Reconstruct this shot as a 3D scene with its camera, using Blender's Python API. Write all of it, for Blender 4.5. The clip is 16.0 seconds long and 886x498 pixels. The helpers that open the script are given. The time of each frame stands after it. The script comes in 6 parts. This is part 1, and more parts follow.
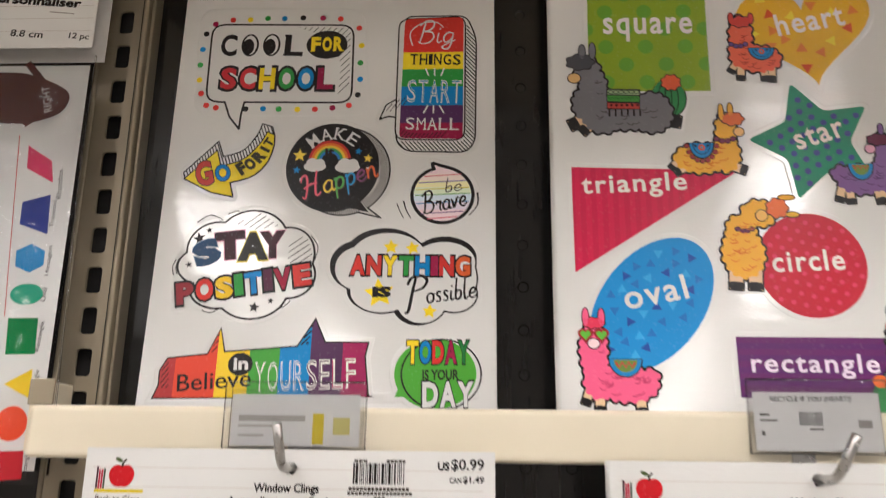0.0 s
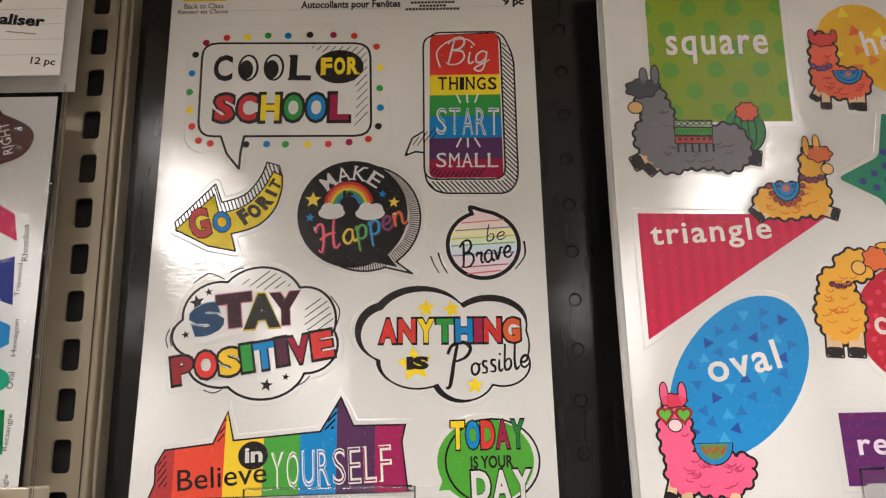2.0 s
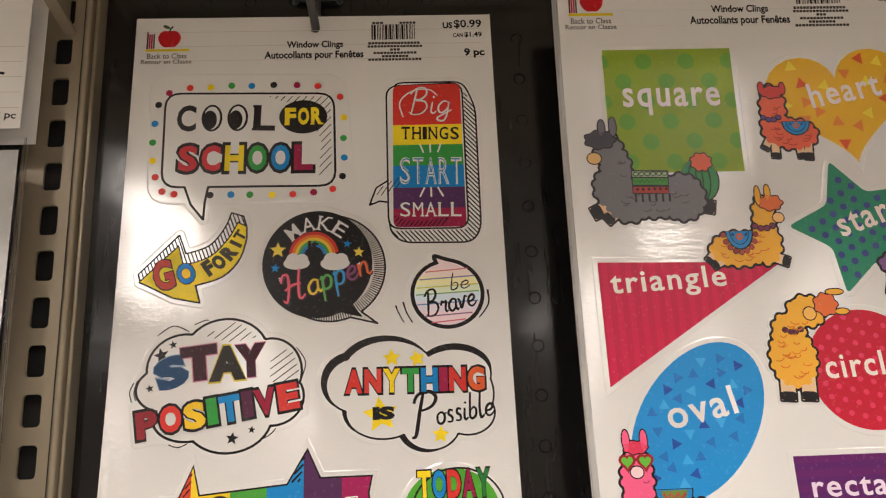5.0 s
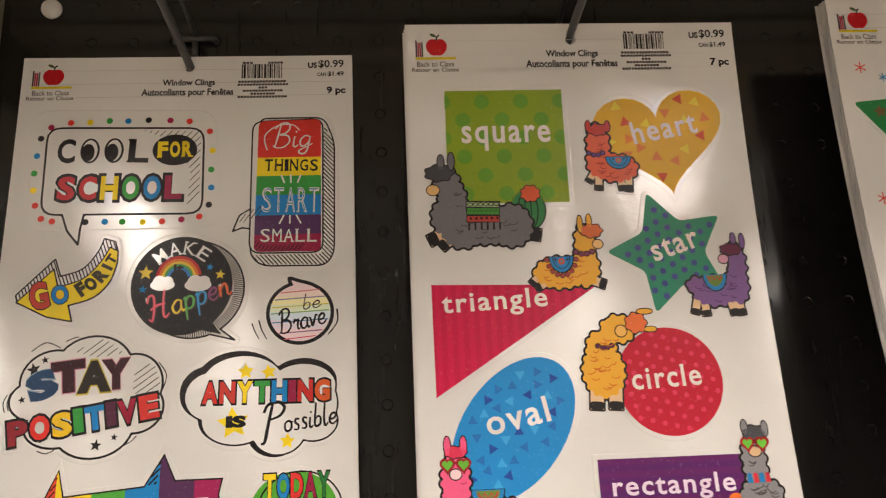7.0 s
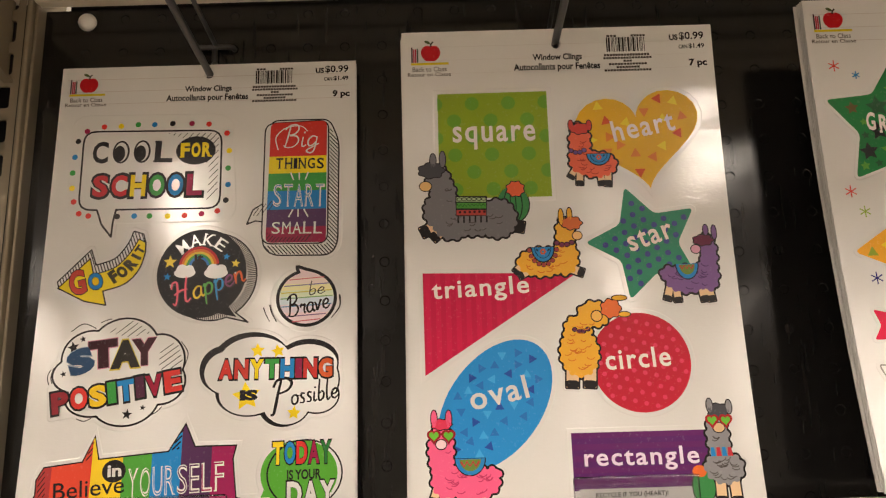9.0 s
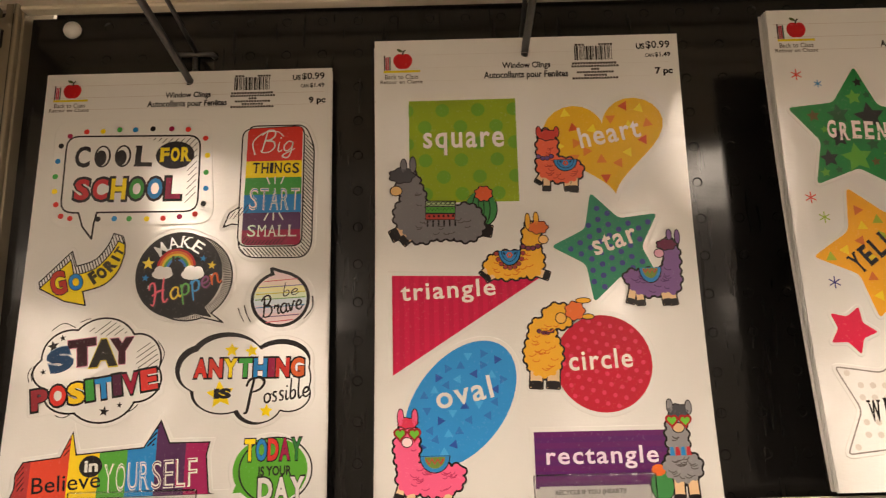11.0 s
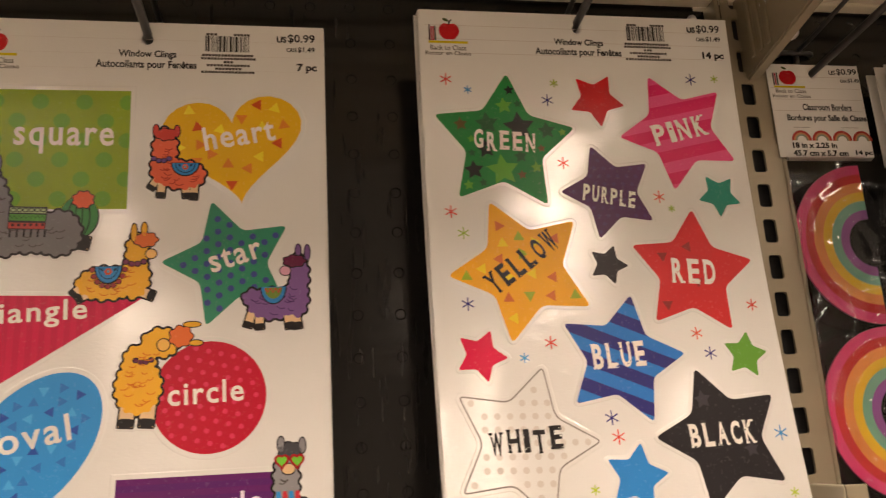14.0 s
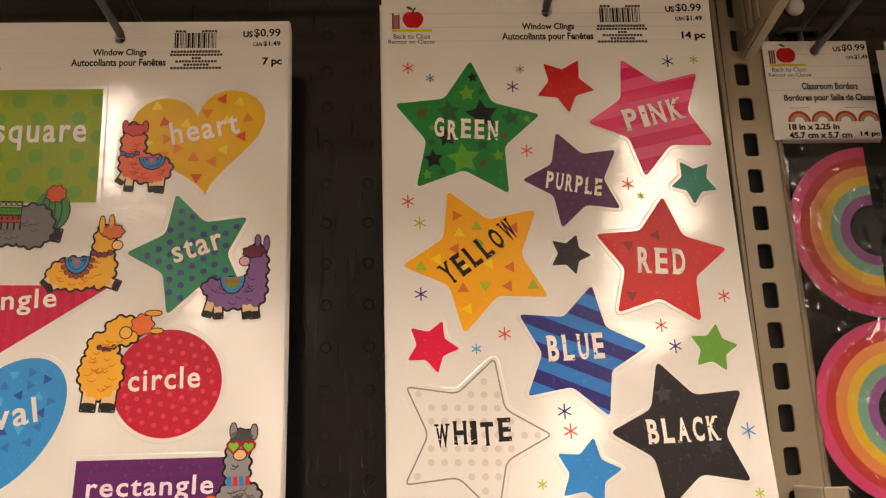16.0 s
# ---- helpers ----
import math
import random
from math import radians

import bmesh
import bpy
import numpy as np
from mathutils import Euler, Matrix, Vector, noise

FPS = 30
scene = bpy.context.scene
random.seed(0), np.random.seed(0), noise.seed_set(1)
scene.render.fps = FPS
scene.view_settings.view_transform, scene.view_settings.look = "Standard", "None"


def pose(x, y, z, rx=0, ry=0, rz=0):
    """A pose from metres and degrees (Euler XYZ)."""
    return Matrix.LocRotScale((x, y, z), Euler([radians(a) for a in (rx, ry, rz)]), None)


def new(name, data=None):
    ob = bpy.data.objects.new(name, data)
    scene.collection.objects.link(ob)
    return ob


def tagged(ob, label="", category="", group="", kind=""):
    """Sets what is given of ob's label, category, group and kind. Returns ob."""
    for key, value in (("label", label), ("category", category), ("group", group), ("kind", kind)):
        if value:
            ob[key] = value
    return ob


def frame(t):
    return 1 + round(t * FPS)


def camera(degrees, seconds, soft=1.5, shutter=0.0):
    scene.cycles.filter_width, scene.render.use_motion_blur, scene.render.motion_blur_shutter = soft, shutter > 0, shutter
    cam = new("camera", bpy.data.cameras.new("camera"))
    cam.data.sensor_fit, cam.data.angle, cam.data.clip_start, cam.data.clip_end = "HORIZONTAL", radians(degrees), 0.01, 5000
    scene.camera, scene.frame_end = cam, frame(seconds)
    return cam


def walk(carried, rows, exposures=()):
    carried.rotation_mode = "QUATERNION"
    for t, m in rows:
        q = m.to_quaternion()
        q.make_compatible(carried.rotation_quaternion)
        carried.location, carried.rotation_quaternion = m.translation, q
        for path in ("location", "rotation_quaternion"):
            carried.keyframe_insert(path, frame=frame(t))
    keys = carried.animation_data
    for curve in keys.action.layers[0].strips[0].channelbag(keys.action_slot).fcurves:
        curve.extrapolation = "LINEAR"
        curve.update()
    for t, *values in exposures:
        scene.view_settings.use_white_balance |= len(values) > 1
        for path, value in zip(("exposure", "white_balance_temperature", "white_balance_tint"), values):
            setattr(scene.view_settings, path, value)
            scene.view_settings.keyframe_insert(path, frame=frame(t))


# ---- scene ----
cam = camera(58.0, 16.0, soft=1.2, shutter=0.5)
METRES, EYE, TILT, LEAN, TURN = 0.57, 1.45, 0.0, 0.0, 2.7
ROWS = [
    (0.0, 0.0, 0.0, 0.0, -0.19, 14.91, -0.72),
    (0.5, -0.0335, 0.0582, 0.0485, -0.98, 15.62, -0.16),
    (1.0, -0.0496, 0.0894, 0.0746, -1.33, 14.83, 0.69),
    (1.5, -0.0699, 0.0994, 0.0912, -1.97, 14.01, 1.01),
    (2.0, -0.078, 0.1066, 0.1028, -2.74, 13.68, 1.08),
    (2.5, -0.0794, 0.1073, 0.1172, -3.52, 13.88, 1.43),
    (3.0, -0.0802, 0.1033, 0.1339, -4.08, 14.43, 1.82),
    (5.5, -0.0784, 0.0808, 0.1264, -5.93, 14.99, 2.66),
    (6.0, -0.0539, 0.0628, 0.1189, -6.79, 15.18, 3.0),
    (6.5, 0.0009, 0.028, 0.1274, -6.87, 15.1, 2.9),
    (7.0, 0.0531, -0.0051, 0.1253, -6.11, 14.97, 2.49),
    (7.5, 0.0827, -0.038, 0.1234, -4.79, 14.45, 2.22),
    (8.0, 0.0985, -0.0588, 0.1204, -3.65, 14.07, 2.13),
    (8.5, 0.1057, -0.0764, 0.1186, -2.85, 13.72, 1.93),
    (9.0, 0.1127, -0.0897, 0.1176, -2.51, 13.5, 1.68),
    (11.5, 0.1949, -0.1167, 0.1104, -2.07, 13.96, 1.32),
    (12.0, 0.2494, -0.1114, 0.114, -4.03, 14.33, 1.69),
    (12.5, 0.2719, -0.0803, 0.1241, -8.04, 14.33, 2.44),
    (13.0, 0.2863, -0.0537, 0.1213, -11.15, 14.46, 3.29),
    (13.5, 0.3483, -0.0428, 0.122, -12.37, 14.28, 3.57),
    (14.0, 0.4285, -0.0421, 0.1302, -11.7, 14.28, 3.08),
    (14.5, 0.4943, -0.0514, 0.1296, -9.63, 14.42, 2.5),
    (15.0, 0.5282, -0.0474, 0.128, -7.66, 14.27, 2.12),
    (15.5, 0.5496, -0.0552, 0.1275, -6.32, 14.12, 1.9),
    (16.0, 0.5706, -0.0581, 0.1248, -5.12, 13.88, 1.7),
]
EXPOSURES = [(0.0, -0.34, 5460, 10.5), (1.5, -0.32, 5510, 10.5), (3.0, -0.31, 5660, 11.5), (6.5, -0.38, 5970, 12.5), (9.0, -0.42, 6320, 12.5), (12.0, -0.48, 6920, 15.5), (13.0, -0.44, 6970, 16.5), (13.5, -0.53, 6970, 17.5), (14.5, -0.49, 7020, 18.5), (16.0, -0.43, 7020, 17.5)]
walk(cam, [(t, pose(0, 0, EYE, TILT, LEAN, TURN) @ pose(METRES * x, METRES * y, METRES * z, 90 + pitch, roll, yaw)) for t, x, y, z, yaw, pitch, roll in ROWS], EXPOSURES)
LAMP_POWER, LAMP_LONG, LAMP_WIDE = 25.5, 1.2, 0.42
# the last four, at y -1.9, are unseen extras that brighten the lower sheets
LAMPS = [(x, y) for y in (-1.9, -4.9, -8.3, -11.7) for x in (-4.6, -1.85, 2.2, 4.9)] + [(x, -1.9) for x in (-3.2, -0.5, 0.85, 3.5)]
SHELF_DEEP = 0.33

# ---- world, lights, exposure ----
world = bpy.data.worlds.new("world")
scene.world = world
world.use_nodes = True
world.node_tree.nodes["Background"].inputs[0].default_value = (0.9, 0.85, 0.8, 1)
world.node_tree.nodes["Background"].inputs[1].default_value = 0.02


# ---- materials ----
def lin(h):
    """Linear colour from a hex string."""
    c = [int(h[i:i + 2], 16) / 255 for i in (0, 2, 4)]
    return tuple(v / 12.92 if v <= 0.04045 else ((v + 0.055) / 1.055) ** 2.4 for v in c) + (1,)


def put(node, name, value):
    node.inputs[name].default_value = value


def base(name, colour, rough, metal=0.0, coat=0.0, vary=0.08, scale=40.0, bump=0.0, bump_scale=300.0, stretch=(1, 1, 1), spec=0.5, rough_vary=0.1, warp=0.0, warp_scale=25.0, ripple=(1, 1, 1), mid=0.0, mid_scale=70.0):
    """A surface with two scales of variation in tone, roughness and relief."""
    m = bpy.data.materials.new(name)
    m.use_nodes = True
    nt = m.node_tree
    b = nt.nodes["Principled BSDF"]
    put(b, "Metallic", metal)
    put(b, "Specular IOR Level", spec)
    put(b, "Coat Weight", coat)
    put(b, "Coat Roughness", 0.04)
    co = nt.nodes.new("ShaderNodeTexCoord")
    mp = nt.nodes.new("ShaderNodeMapping")
    put(mp, "Scale", stretch)
    nt.links.new(co.outputs["Object"], mp.inputs[0])
    big, fine = nt.nodes.new("ShaderNodeTexNoise"), nt.nodes.new("ShaderNodeTexNoise")
    put(big, "Scale", scale)
    put(big, "Detail", 4)
    put(fine, "Scale", bump_scale)
    put(fine, "Detail", 3)
    nt.links.new(mp.outputs[0], big.inputs[0])
    mq = nt.nodes.new("ShaderNodeMapping")
    put(mq, "Scale", ripple)
    nt.links.new(co.outputs["Object"], mq.inputs[0])
    nt.links.new(mq.outputs[0], fine.inputs[0])
    mix = nt.nodes.new("ShaderNodeMix")
    mix.data_type = "RGBA"
    c = colour if len(colour) == 4 else (*colour, 1)
    put(mix, 6, tuple(v * (1 - vary) for v in c[:3]) + (1,))
    put(mix, 7, tuple(min(1, v * (1 + vary)) for v in c[:3]) + (1,))
    nt.links.new(big.outputs[0], mix.inputs[0])
    nt.links.new(mix.outputs[2], b.inputs["Base Color"])
    r = nt.nodes.new("ShaderNodeMapRange")
    put(r, 3, max(0.0, rough - rough_vary * rough))
    put(r, 4, min(1.0, rough + rough_vary * rough))
    nt.links.new(fine.outputs[0], r.inputs[0])
    nt.links.new(r.outputs[0], b.inputs["Roughness"])
    if bump or warp:
        bp = nt.nodes.new("ShaderNodeBump")
        put(bp, "Strength", 1.0)
        put(bp, "Distance", bump)
        nt.links.new(fine.outputs[0], bp.inputs["Height"])
        last = bp
        if warp:
            wn = nt.nodes.new("ShaderNodeTexNoise")
            put(wn, "Scale", warp_scale)
            put(wn, "Detail", 1)
            nt.links.new(co.outputs["Object"], wn.inputs[0])
            b2 = nt.nodes.new("ShaderNodeBump")
            put(b2, "Strength", 1.0)
            put(b2, "Distance", warp)
            nt.links.new(wn.outputs[0], b2.inputs["Height"])
            nt.links.new(b2.outputs[0], bp.inputs["Normal"])
            if mid:
                mn = nt.nodes.new("ShaderNodeTexNoise")
                put(mn, "Scale", mid_scale)
                put(mn, "Detail", 2)
                nt.links.new(mq.outputs[0], mn.inputs[0])
                b3 = nt.nodes.new("ShaderNodeBump")
                put(b3, "Strength", 1.0)
                put(b3, "Distance", mid)
                nt.links.new(mn.outputs[0], b3.inputs["Height"])
                nt.links.new(b3.outputs[0], b2.inputs["Normal"])
        nt.links.new(bp.outputs[0], b.inputs["Normal"])
        nt.links.new(bp.outputs[0], b.inputs["Coat Normal"])
    return m


INKS = {}


def ink(h):
    """Printed vinyl in one colour: glossy film with fine orange-peel."""
    if h not in INKS:
        INKS[h] = base("print_" + h, lin(h), 0.27, vary=0.03, scale=60, bump=0.000001, bump_scale=520, rough_vary=0.05, warp=0.0009, warp_scale=15, spec=0.32)
    return INKS[h]


FILM = base("white_film", (0.80, 0.79, 0.77), 0.06, coat=1.0, vary=0.02, scale=20, bump=0.000065, bump_scale=820, rough_vary=0.4, warp=0.0012, warp_scale=15, spec=0.9, ripple=(0.4, 1, 1), mid=0.00004, mid_scale=220)
CARD = base("card_stock", (0.80, 0.78, 0.75), 0.35, vary=0.03, scale=30, bump=0.00002, bump_scale=900)
PEG = base("black_hardboard", (0.013, 0.0125, 0.012), 0.14, vary=0.5, scale=260, bump=0.000022, bump_scale=300, stretch=(1, 1, 0.10), rough_vary=0.25, spec=0.5, warp=0.0003, warp_scale=30, ripple=(0.5, 1, 1))
DARK = base("dark_gap", (0.01, 0.01, 0.01), 0.7)
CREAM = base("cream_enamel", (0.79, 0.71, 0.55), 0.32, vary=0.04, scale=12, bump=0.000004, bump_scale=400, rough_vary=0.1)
# putty-toned enamel, darker than CREAM and slightly metallic
PUTTY = base("putty_enamel", (0.37, 0.315, 0.225), 0.26, metal=0.25, vary=0.06, scale=10, bump_scale=40, rough_vary=0.06)
WIRE = base("black_zinc_wire", (0.10, 0.10, 0.10), 0.35, metal=0.8, vary=0.2, scale=120, bump=0.00002, bump_scale=900)
STEEL = base("bright_wire", (0.45, 0.44, 0.42), 0.28, metal=1.0, vary=0.15, scale=120)
PLUG = base("white_plastic", (0.78, 0.76, 0.72), 0.4, vary=0.03)
FLOOR = base("vinyl_floor", (0.45, 0.42, 0.38), 0.35, vary=0.08, scale=2)
WALL = base("painted_wall", (0.55, 0.52, 0.48), 0.8, vary=0.04, scale=1.5)
CEIL = base("ceiling_tile", (0.62, 0.60, 0.57), 0.9, vary=0.05, scale=3)


def clear_plastic(name, rough=0.05, bump=0.0, scale=60.0, tint=(1, 1, 1), ior=1.5):
    """Thin clear film or moulding: see-through with a sharp gloss."""
    m = bpy.data.materials.new(name)
    m.use_nodes = True
    nt = m.node_tree
    nt.nodes.remove(nt.nodes["Principled BSDF"])
    out = nt.nodes["Material Output"]
    tr, gl, mx = nt.nodes.new("ShaderNodeBsdfTransparent"), nt.nodes.new("ShaderNodeBsdfGlossy"), nt.nodes.new("ShaderNodeMixShader")
    put(tr, "Color", (*tint, 1))
    put(gl, "Roughness", rough)
    fr = nt.nodes.new("ShaderNodeFresnel")
    put(fr, "IOR", ior)
    nt.links.new(fr.outputs[0], mx.inputs[0])
    nt.links.new(tr.outputs[0], mx.inputs[1])
    nt.links.new(gl.outputs[0], mx.inputs[2])
    nt.links.new(mx.outputs[0], out.inputs[0])
    if bump:
        co, no, bp = nt.nodes.new("ShaderNodeTexCoord"), nt.nodes.new("ShaderNodeTexNoise"), nt.nodes.new("ShaderNodeBump")
        put(no, "Scale", scale)
        put(no, "Detail", 3)
        put(no, "Distortion", 1.2)
        put(bp, "Strength", 1.0)
        put(bp, "Distance", bump)
        nt.links.new(co.outputs["Object"], no.inputs[0])
        nt.links.new(no.outputs[0], bp.inputs["Height"])
        nt.links.new(bp.outputs[0], gl.inputs["Normal"])
        nt.links.new(bp.outputs[0], fr.inputs["Normal"])
    return m


CLEAR = clear_plastic("clear_moulding", 0.06, 0.0006, 40, (0.98, 0.98, 0.98))
SLEEVE = clear_plastic("clear_sleeve_film", 0.08, 0.0012, 17, (0.98, 0.98, 0.98), 1.4)
BAG = clear_plastic("crinkled_bag_film", 0.05, 0.0012, 16, (0.98, 0.98, 0.98), 1.62)

LAMP = bpy.data.materials.new("lamp_diffuser")
LAMP.use_nodes = True
put(LAMP.node_tree.nodes["Principled BSDF"], "Emission Color", (1.0, 0.86, 0.70, 1))
put(LAMP.node_tree.nodes["Principled BSDF"], "Emission Strength", LAMP_POWER)


# ---- mesh helpers ----
def part(name, bm, material, parent=None, label="", smooth=False):
    me = bpy.data.meshes.new(name)
    bm.to_mesh(me)
    bm.free()
    if smooth:
        me.polygons.foreach_set("use_smooth", [True] * len(me.polygons))
    me.materials.append(material)
    ob = new(name, me)
    if parent:
        ob.parent = parent
    if label:
        tagged(ob, label)
    return ob


def thing(name, label, category, group="", kind=""):
    return tagged(new(name), label, category, group, kind)


def box(bm, x0, y0, z0, x1, y1, z1, bevel=0.0, seg=2):
    r = bmesh.ops.create_cube(bm, size=1, matrix=Matrix.LocRotScale(((x0 + x1) / 2, (y0 + y1) / 2, (z0 + z1) / 2), None, (x1 - x0, y1 - y0, z1 - z0)))
    if bevel:
        edges = list({e for v in r["verts"] for e in v.link_edges})
        bmesh.ops.bevel(bm, geom=edges, offset=bevel, segments=seg, affect="EDGES", profile=0.5)
    return bm


def boxed(*a, **k):
    return box(bmesh.new(), *a, **k)


def tube(points, radius, sides=10):
    """A round wire through the points."""
    bm, rings = bmesh.new(), []
    pts = [Vector(p) for p in points]
    for i, p in enumerate(pts):
        d = (pts[min(i + 1, len(pts) - 1)] - pts[max(i - 1, 0)]).normalized()
        a = d.orthogonal().normalized() if not rings else (last - d * last.dot(d)).normalized()
        last, b = a, d.cross(a)
        rings.append([bm.verts.new(p + radius * (math.cos(t) * a + math.sin(t) * b)) for t in (2 * math.pi * k / sides for k in range(sides))])
    for r, s in zip(rings, rings[1:]):
        for k in range(sides):
            bm.faces.new((r[k], r[(k + 1) % sides], s[(k + 1) % sides], s[k]))
    bm.faces.new(rings[0][::-1])
    bm.faces.new(rings[-1])
    bmesh.ops.recalc_face_normals(bm, faces=bm.faces)
    return bm


# ---- structure ----
PANEL = 0.495
tagged(part("floor", boxed(-7, -14, -0.1, 8, 1.0, 0), FLOOR), "pale vinyl shop floor", "floor", kind="structure")
tagged(part("ceiling", boxed(-7, -14, 3.6, 8, 1.0, 3.7), CEIL), "off-white shop ceiling", "ceiling", kind="structure")
tagged(part("wall_north", boxed(-7, 0.9, 0.003, 8, 1.0, 3.597), WALL), "plain beige wall behind the shelving", "wall", kind="structure")
tagged(part("wall_south", boxed(-7, -14, 0.003, 8, -13.9, 3.597), WALL), "plain beige shop wall", "wall", kind="structure")
tagged(part("wall_west", boxed(-7, -13.897, 0.003, -6.9, 0.897, 3.597), WALL), "plain beige shop wall", "wall", kind="structure")
tagged(part("wall_east", boxed(7.9, -13.897, 0.003, 8, 0.897, 3.597), WALL), "plain beige shop wall", "wall", kind="structure")


def ceiling_light(x, y, along_x=True):
    e = thing("ceiling_light", "long white ceiling light with a glowing diffuser", "ceiling light", "ceiling lights")
    e.location = (x, y, 3.6)
    w, d = (LAMP_LONG, LAMP_WIDE) if along_x else (LAMP_WIDE, LAMP_LONG)
    part("housing", boxed(-w / 2 - 0.02, -d / 2 - 0.02, -0.05, w / 2 + 0.02, d / 2 + 0.02, 0, 0.004), PLUG, e)
    part("diffuser", boxed(-w / 2, -d / 2, -0.07, w / 2, d / 2, -0.0505, 0.006), LAMP, e)


for lx, ly in LAMPS:
    ceiling_light(lx, ly, False)


def pegboard(x0, x1, px, name="pegboard", z0=0.0, z1=1.840, pz=1.832, rows=17, pitch=0.0275, r=0.0033):
    """A hardboard panel with rows of chamfered round holes right through it."""
    bm = bmesh.new()
    n = 12
    xs = [px + pitch * i for i in range(int((x1 - px) / pitch - 0.5) + 1)]
    zs = [pz - pitch * k for k in range(rows)]
    grid = {}

    def vert(x, y, z):
        key = (round(x, 5), round(y, 5), round(z, 5))
        if key not in grid:
            grid[key] = bm.verts.new((x, y, z))
        return grid[key]
    h = pitch / 2
    for x in xs:
        for z in zs:
            ang = [2 * math.pi * k / n + math.pi / 4 for k in range(n)]
            outer = []
            for a in ang:
                c, s = math.cos(a), math.sin(a)
                q = h / max(abs(c), abs(s))
                outer.append(vert(x + q * c, PANEL, z + q * s))
            rim = [vert(x + (r + 0.0004) * math.cos(a), PANEL, z + (r + 0.0004) * math.sin(a)) for a in ang]
            inn = [vert(x + r * math.cos(a), PANEL + 0.0005, z + r * math.sin(a)) for a in ang]
            end = [vert(x + r * 0.9 * math.cos(a), PANEL + 0.0008, z + r * 0.9 * math.sin(a)) for a in ang]
            bm.faces.new(end)
            for k in range(n):
                m = (k + 1) % n
                for p, q in ((outer, rim), (rim, inn), (inn, end)):
                    bm.faces.new((p[k], p[m], q[m], q[k]))
    ax0, ax1, az0, az1 = xs[0] - h, xs[-1] + h, zs[-1] - h, zs[0] + h
    for a, b, c, d in ((x0, ax0, z0, z1), (ax1, x1, z0, z1), (ax0, ax1, az1, z1), (ax0, ax1, z0, az0)):
        if b - a > 1e-4 and d - c > 1e-4:
            bm.faces.new([bm.verts.new(p) for p in ((a, PANEL, c), (b, PANEL, c), (b, PANEL, d), (a, PANEL, d))])
    bmesh.ops.recalc_face_normals(bm, faces=bm.faces)
    if sum(f.normal.y * f.calc_area() for f in bm.faces) > 0:
        bmesh.ops.reverse_faces(bm, faces=bm.faces)
    e = thing(name, "black wood-grain hardboard pegboard back panel with small round holes", "pegboard", "gondola back panels", "structure")
    part("face_panel", bm, PEG, e)
    part("backing", boxed(x0, PANEL + 0.0065, z0, x1, PANEL + 0.012, z1), DARK, e)
    return e


pegboard(-0.2244, 0.5445, -0.1924)
pegboard(-0.62, -0.262, -0.60)
pegboard(0.586, 0.90, 0.6125)


def plate_with_slots(x0, x1, y, z0, z1, sx, slots, sw=0.0098, sh=0.0168, rad=0.0022, thick=0.002):
    """A sheet-steel face with rounded rectangular slots cut through."""
    bm = bmesh.new()
    per = 3
    ring0 = []
    for cx, cz, a0 in ((1, 1, 0), (-1, 1, 90), (-1, -1, 180), (1, -1, 270)):
        for k in range(per + 1):
            a = radians(a0 + 90 * k / per)
            ring0.append((cx * (sw / 2 - rad) + rad * math.cos(a), cz * (sh / 2 - rad) + rad * math.sin(a)))
    n = len(ring0)
    cuts = sorted(slots)
    lo = z0
    for i, sz in enumerate(cuts):
        hi = (sz + cuts[i + 1]) / 2 if i + 1 < len(cuts) else z1
        corner = [(x1, hi), (x0, hi), (x0, lo), (x1, lo)]
        co = [bm.verts.new((p[0], y, p[1])) for p in corner]
        front = [bm.verts.new((sx + p[0], y, sz + p[1])) for p in ring0]
        back = [bm.verts.new((sx + p[0], y + thick, sz + p[1])) for p in ring0]
        for k in range(n):
            bm.faces.new((front[k], front[(k + 1) % n], back[(k + 1) % n], back[k]))
        for q in range(4):
            arc = front[q * (per + 1):(q + 1) * (per + 1)]
            for a, b in zip(arc, arc[1:]):
                bm.faces.new((co[q], a, b))
            bm.faces.new((co[q], arc[-1], front[(q + 1) * (per + 1) % n], co[(q + 1) % 4]))
        lo = hi
    bmesh.ops.remove_doubles(bm, verts=bm.verts, dist=1e-6)
    bmesh.ops.recalc_face_normals(bm, faces=bm.faces)
    if sum(f.normal.y * f.calc_area() for f in bm.faces if abs(f.normal.y) > 0.9) > 0:
        bmesh.ops.reverse_faces(bm, faces=bm.faces)
    return bm


def upright(x0, x1, sx, sz, name="upright_post"):
    e = thing(name, "cream-enamelled steel shelving upright with a column of slots", "shelving upright", "shelving uprights", "structure")
    slots = [sz + 0.0258 * k for k in range(-18, 8)]
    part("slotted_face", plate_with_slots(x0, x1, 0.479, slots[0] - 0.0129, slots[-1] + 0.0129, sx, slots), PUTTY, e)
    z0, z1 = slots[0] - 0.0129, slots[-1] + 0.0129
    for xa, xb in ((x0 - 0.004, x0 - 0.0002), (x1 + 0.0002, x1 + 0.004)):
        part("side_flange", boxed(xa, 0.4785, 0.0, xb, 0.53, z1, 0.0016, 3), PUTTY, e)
    # near-black sheet set close behind the slots, its colour standing for their shade
    part("slot_shade", boxed(x0, 0.4865, z0, x1, 0.489, z1), DARK, e)
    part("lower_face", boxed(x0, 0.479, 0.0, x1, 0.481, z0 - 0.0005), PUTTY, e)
    return e


upright(-0.2560, -0.2310, -0.2416, 1.7381)
upright(0.5490, 0.5790, 0.5612, 1.7641)
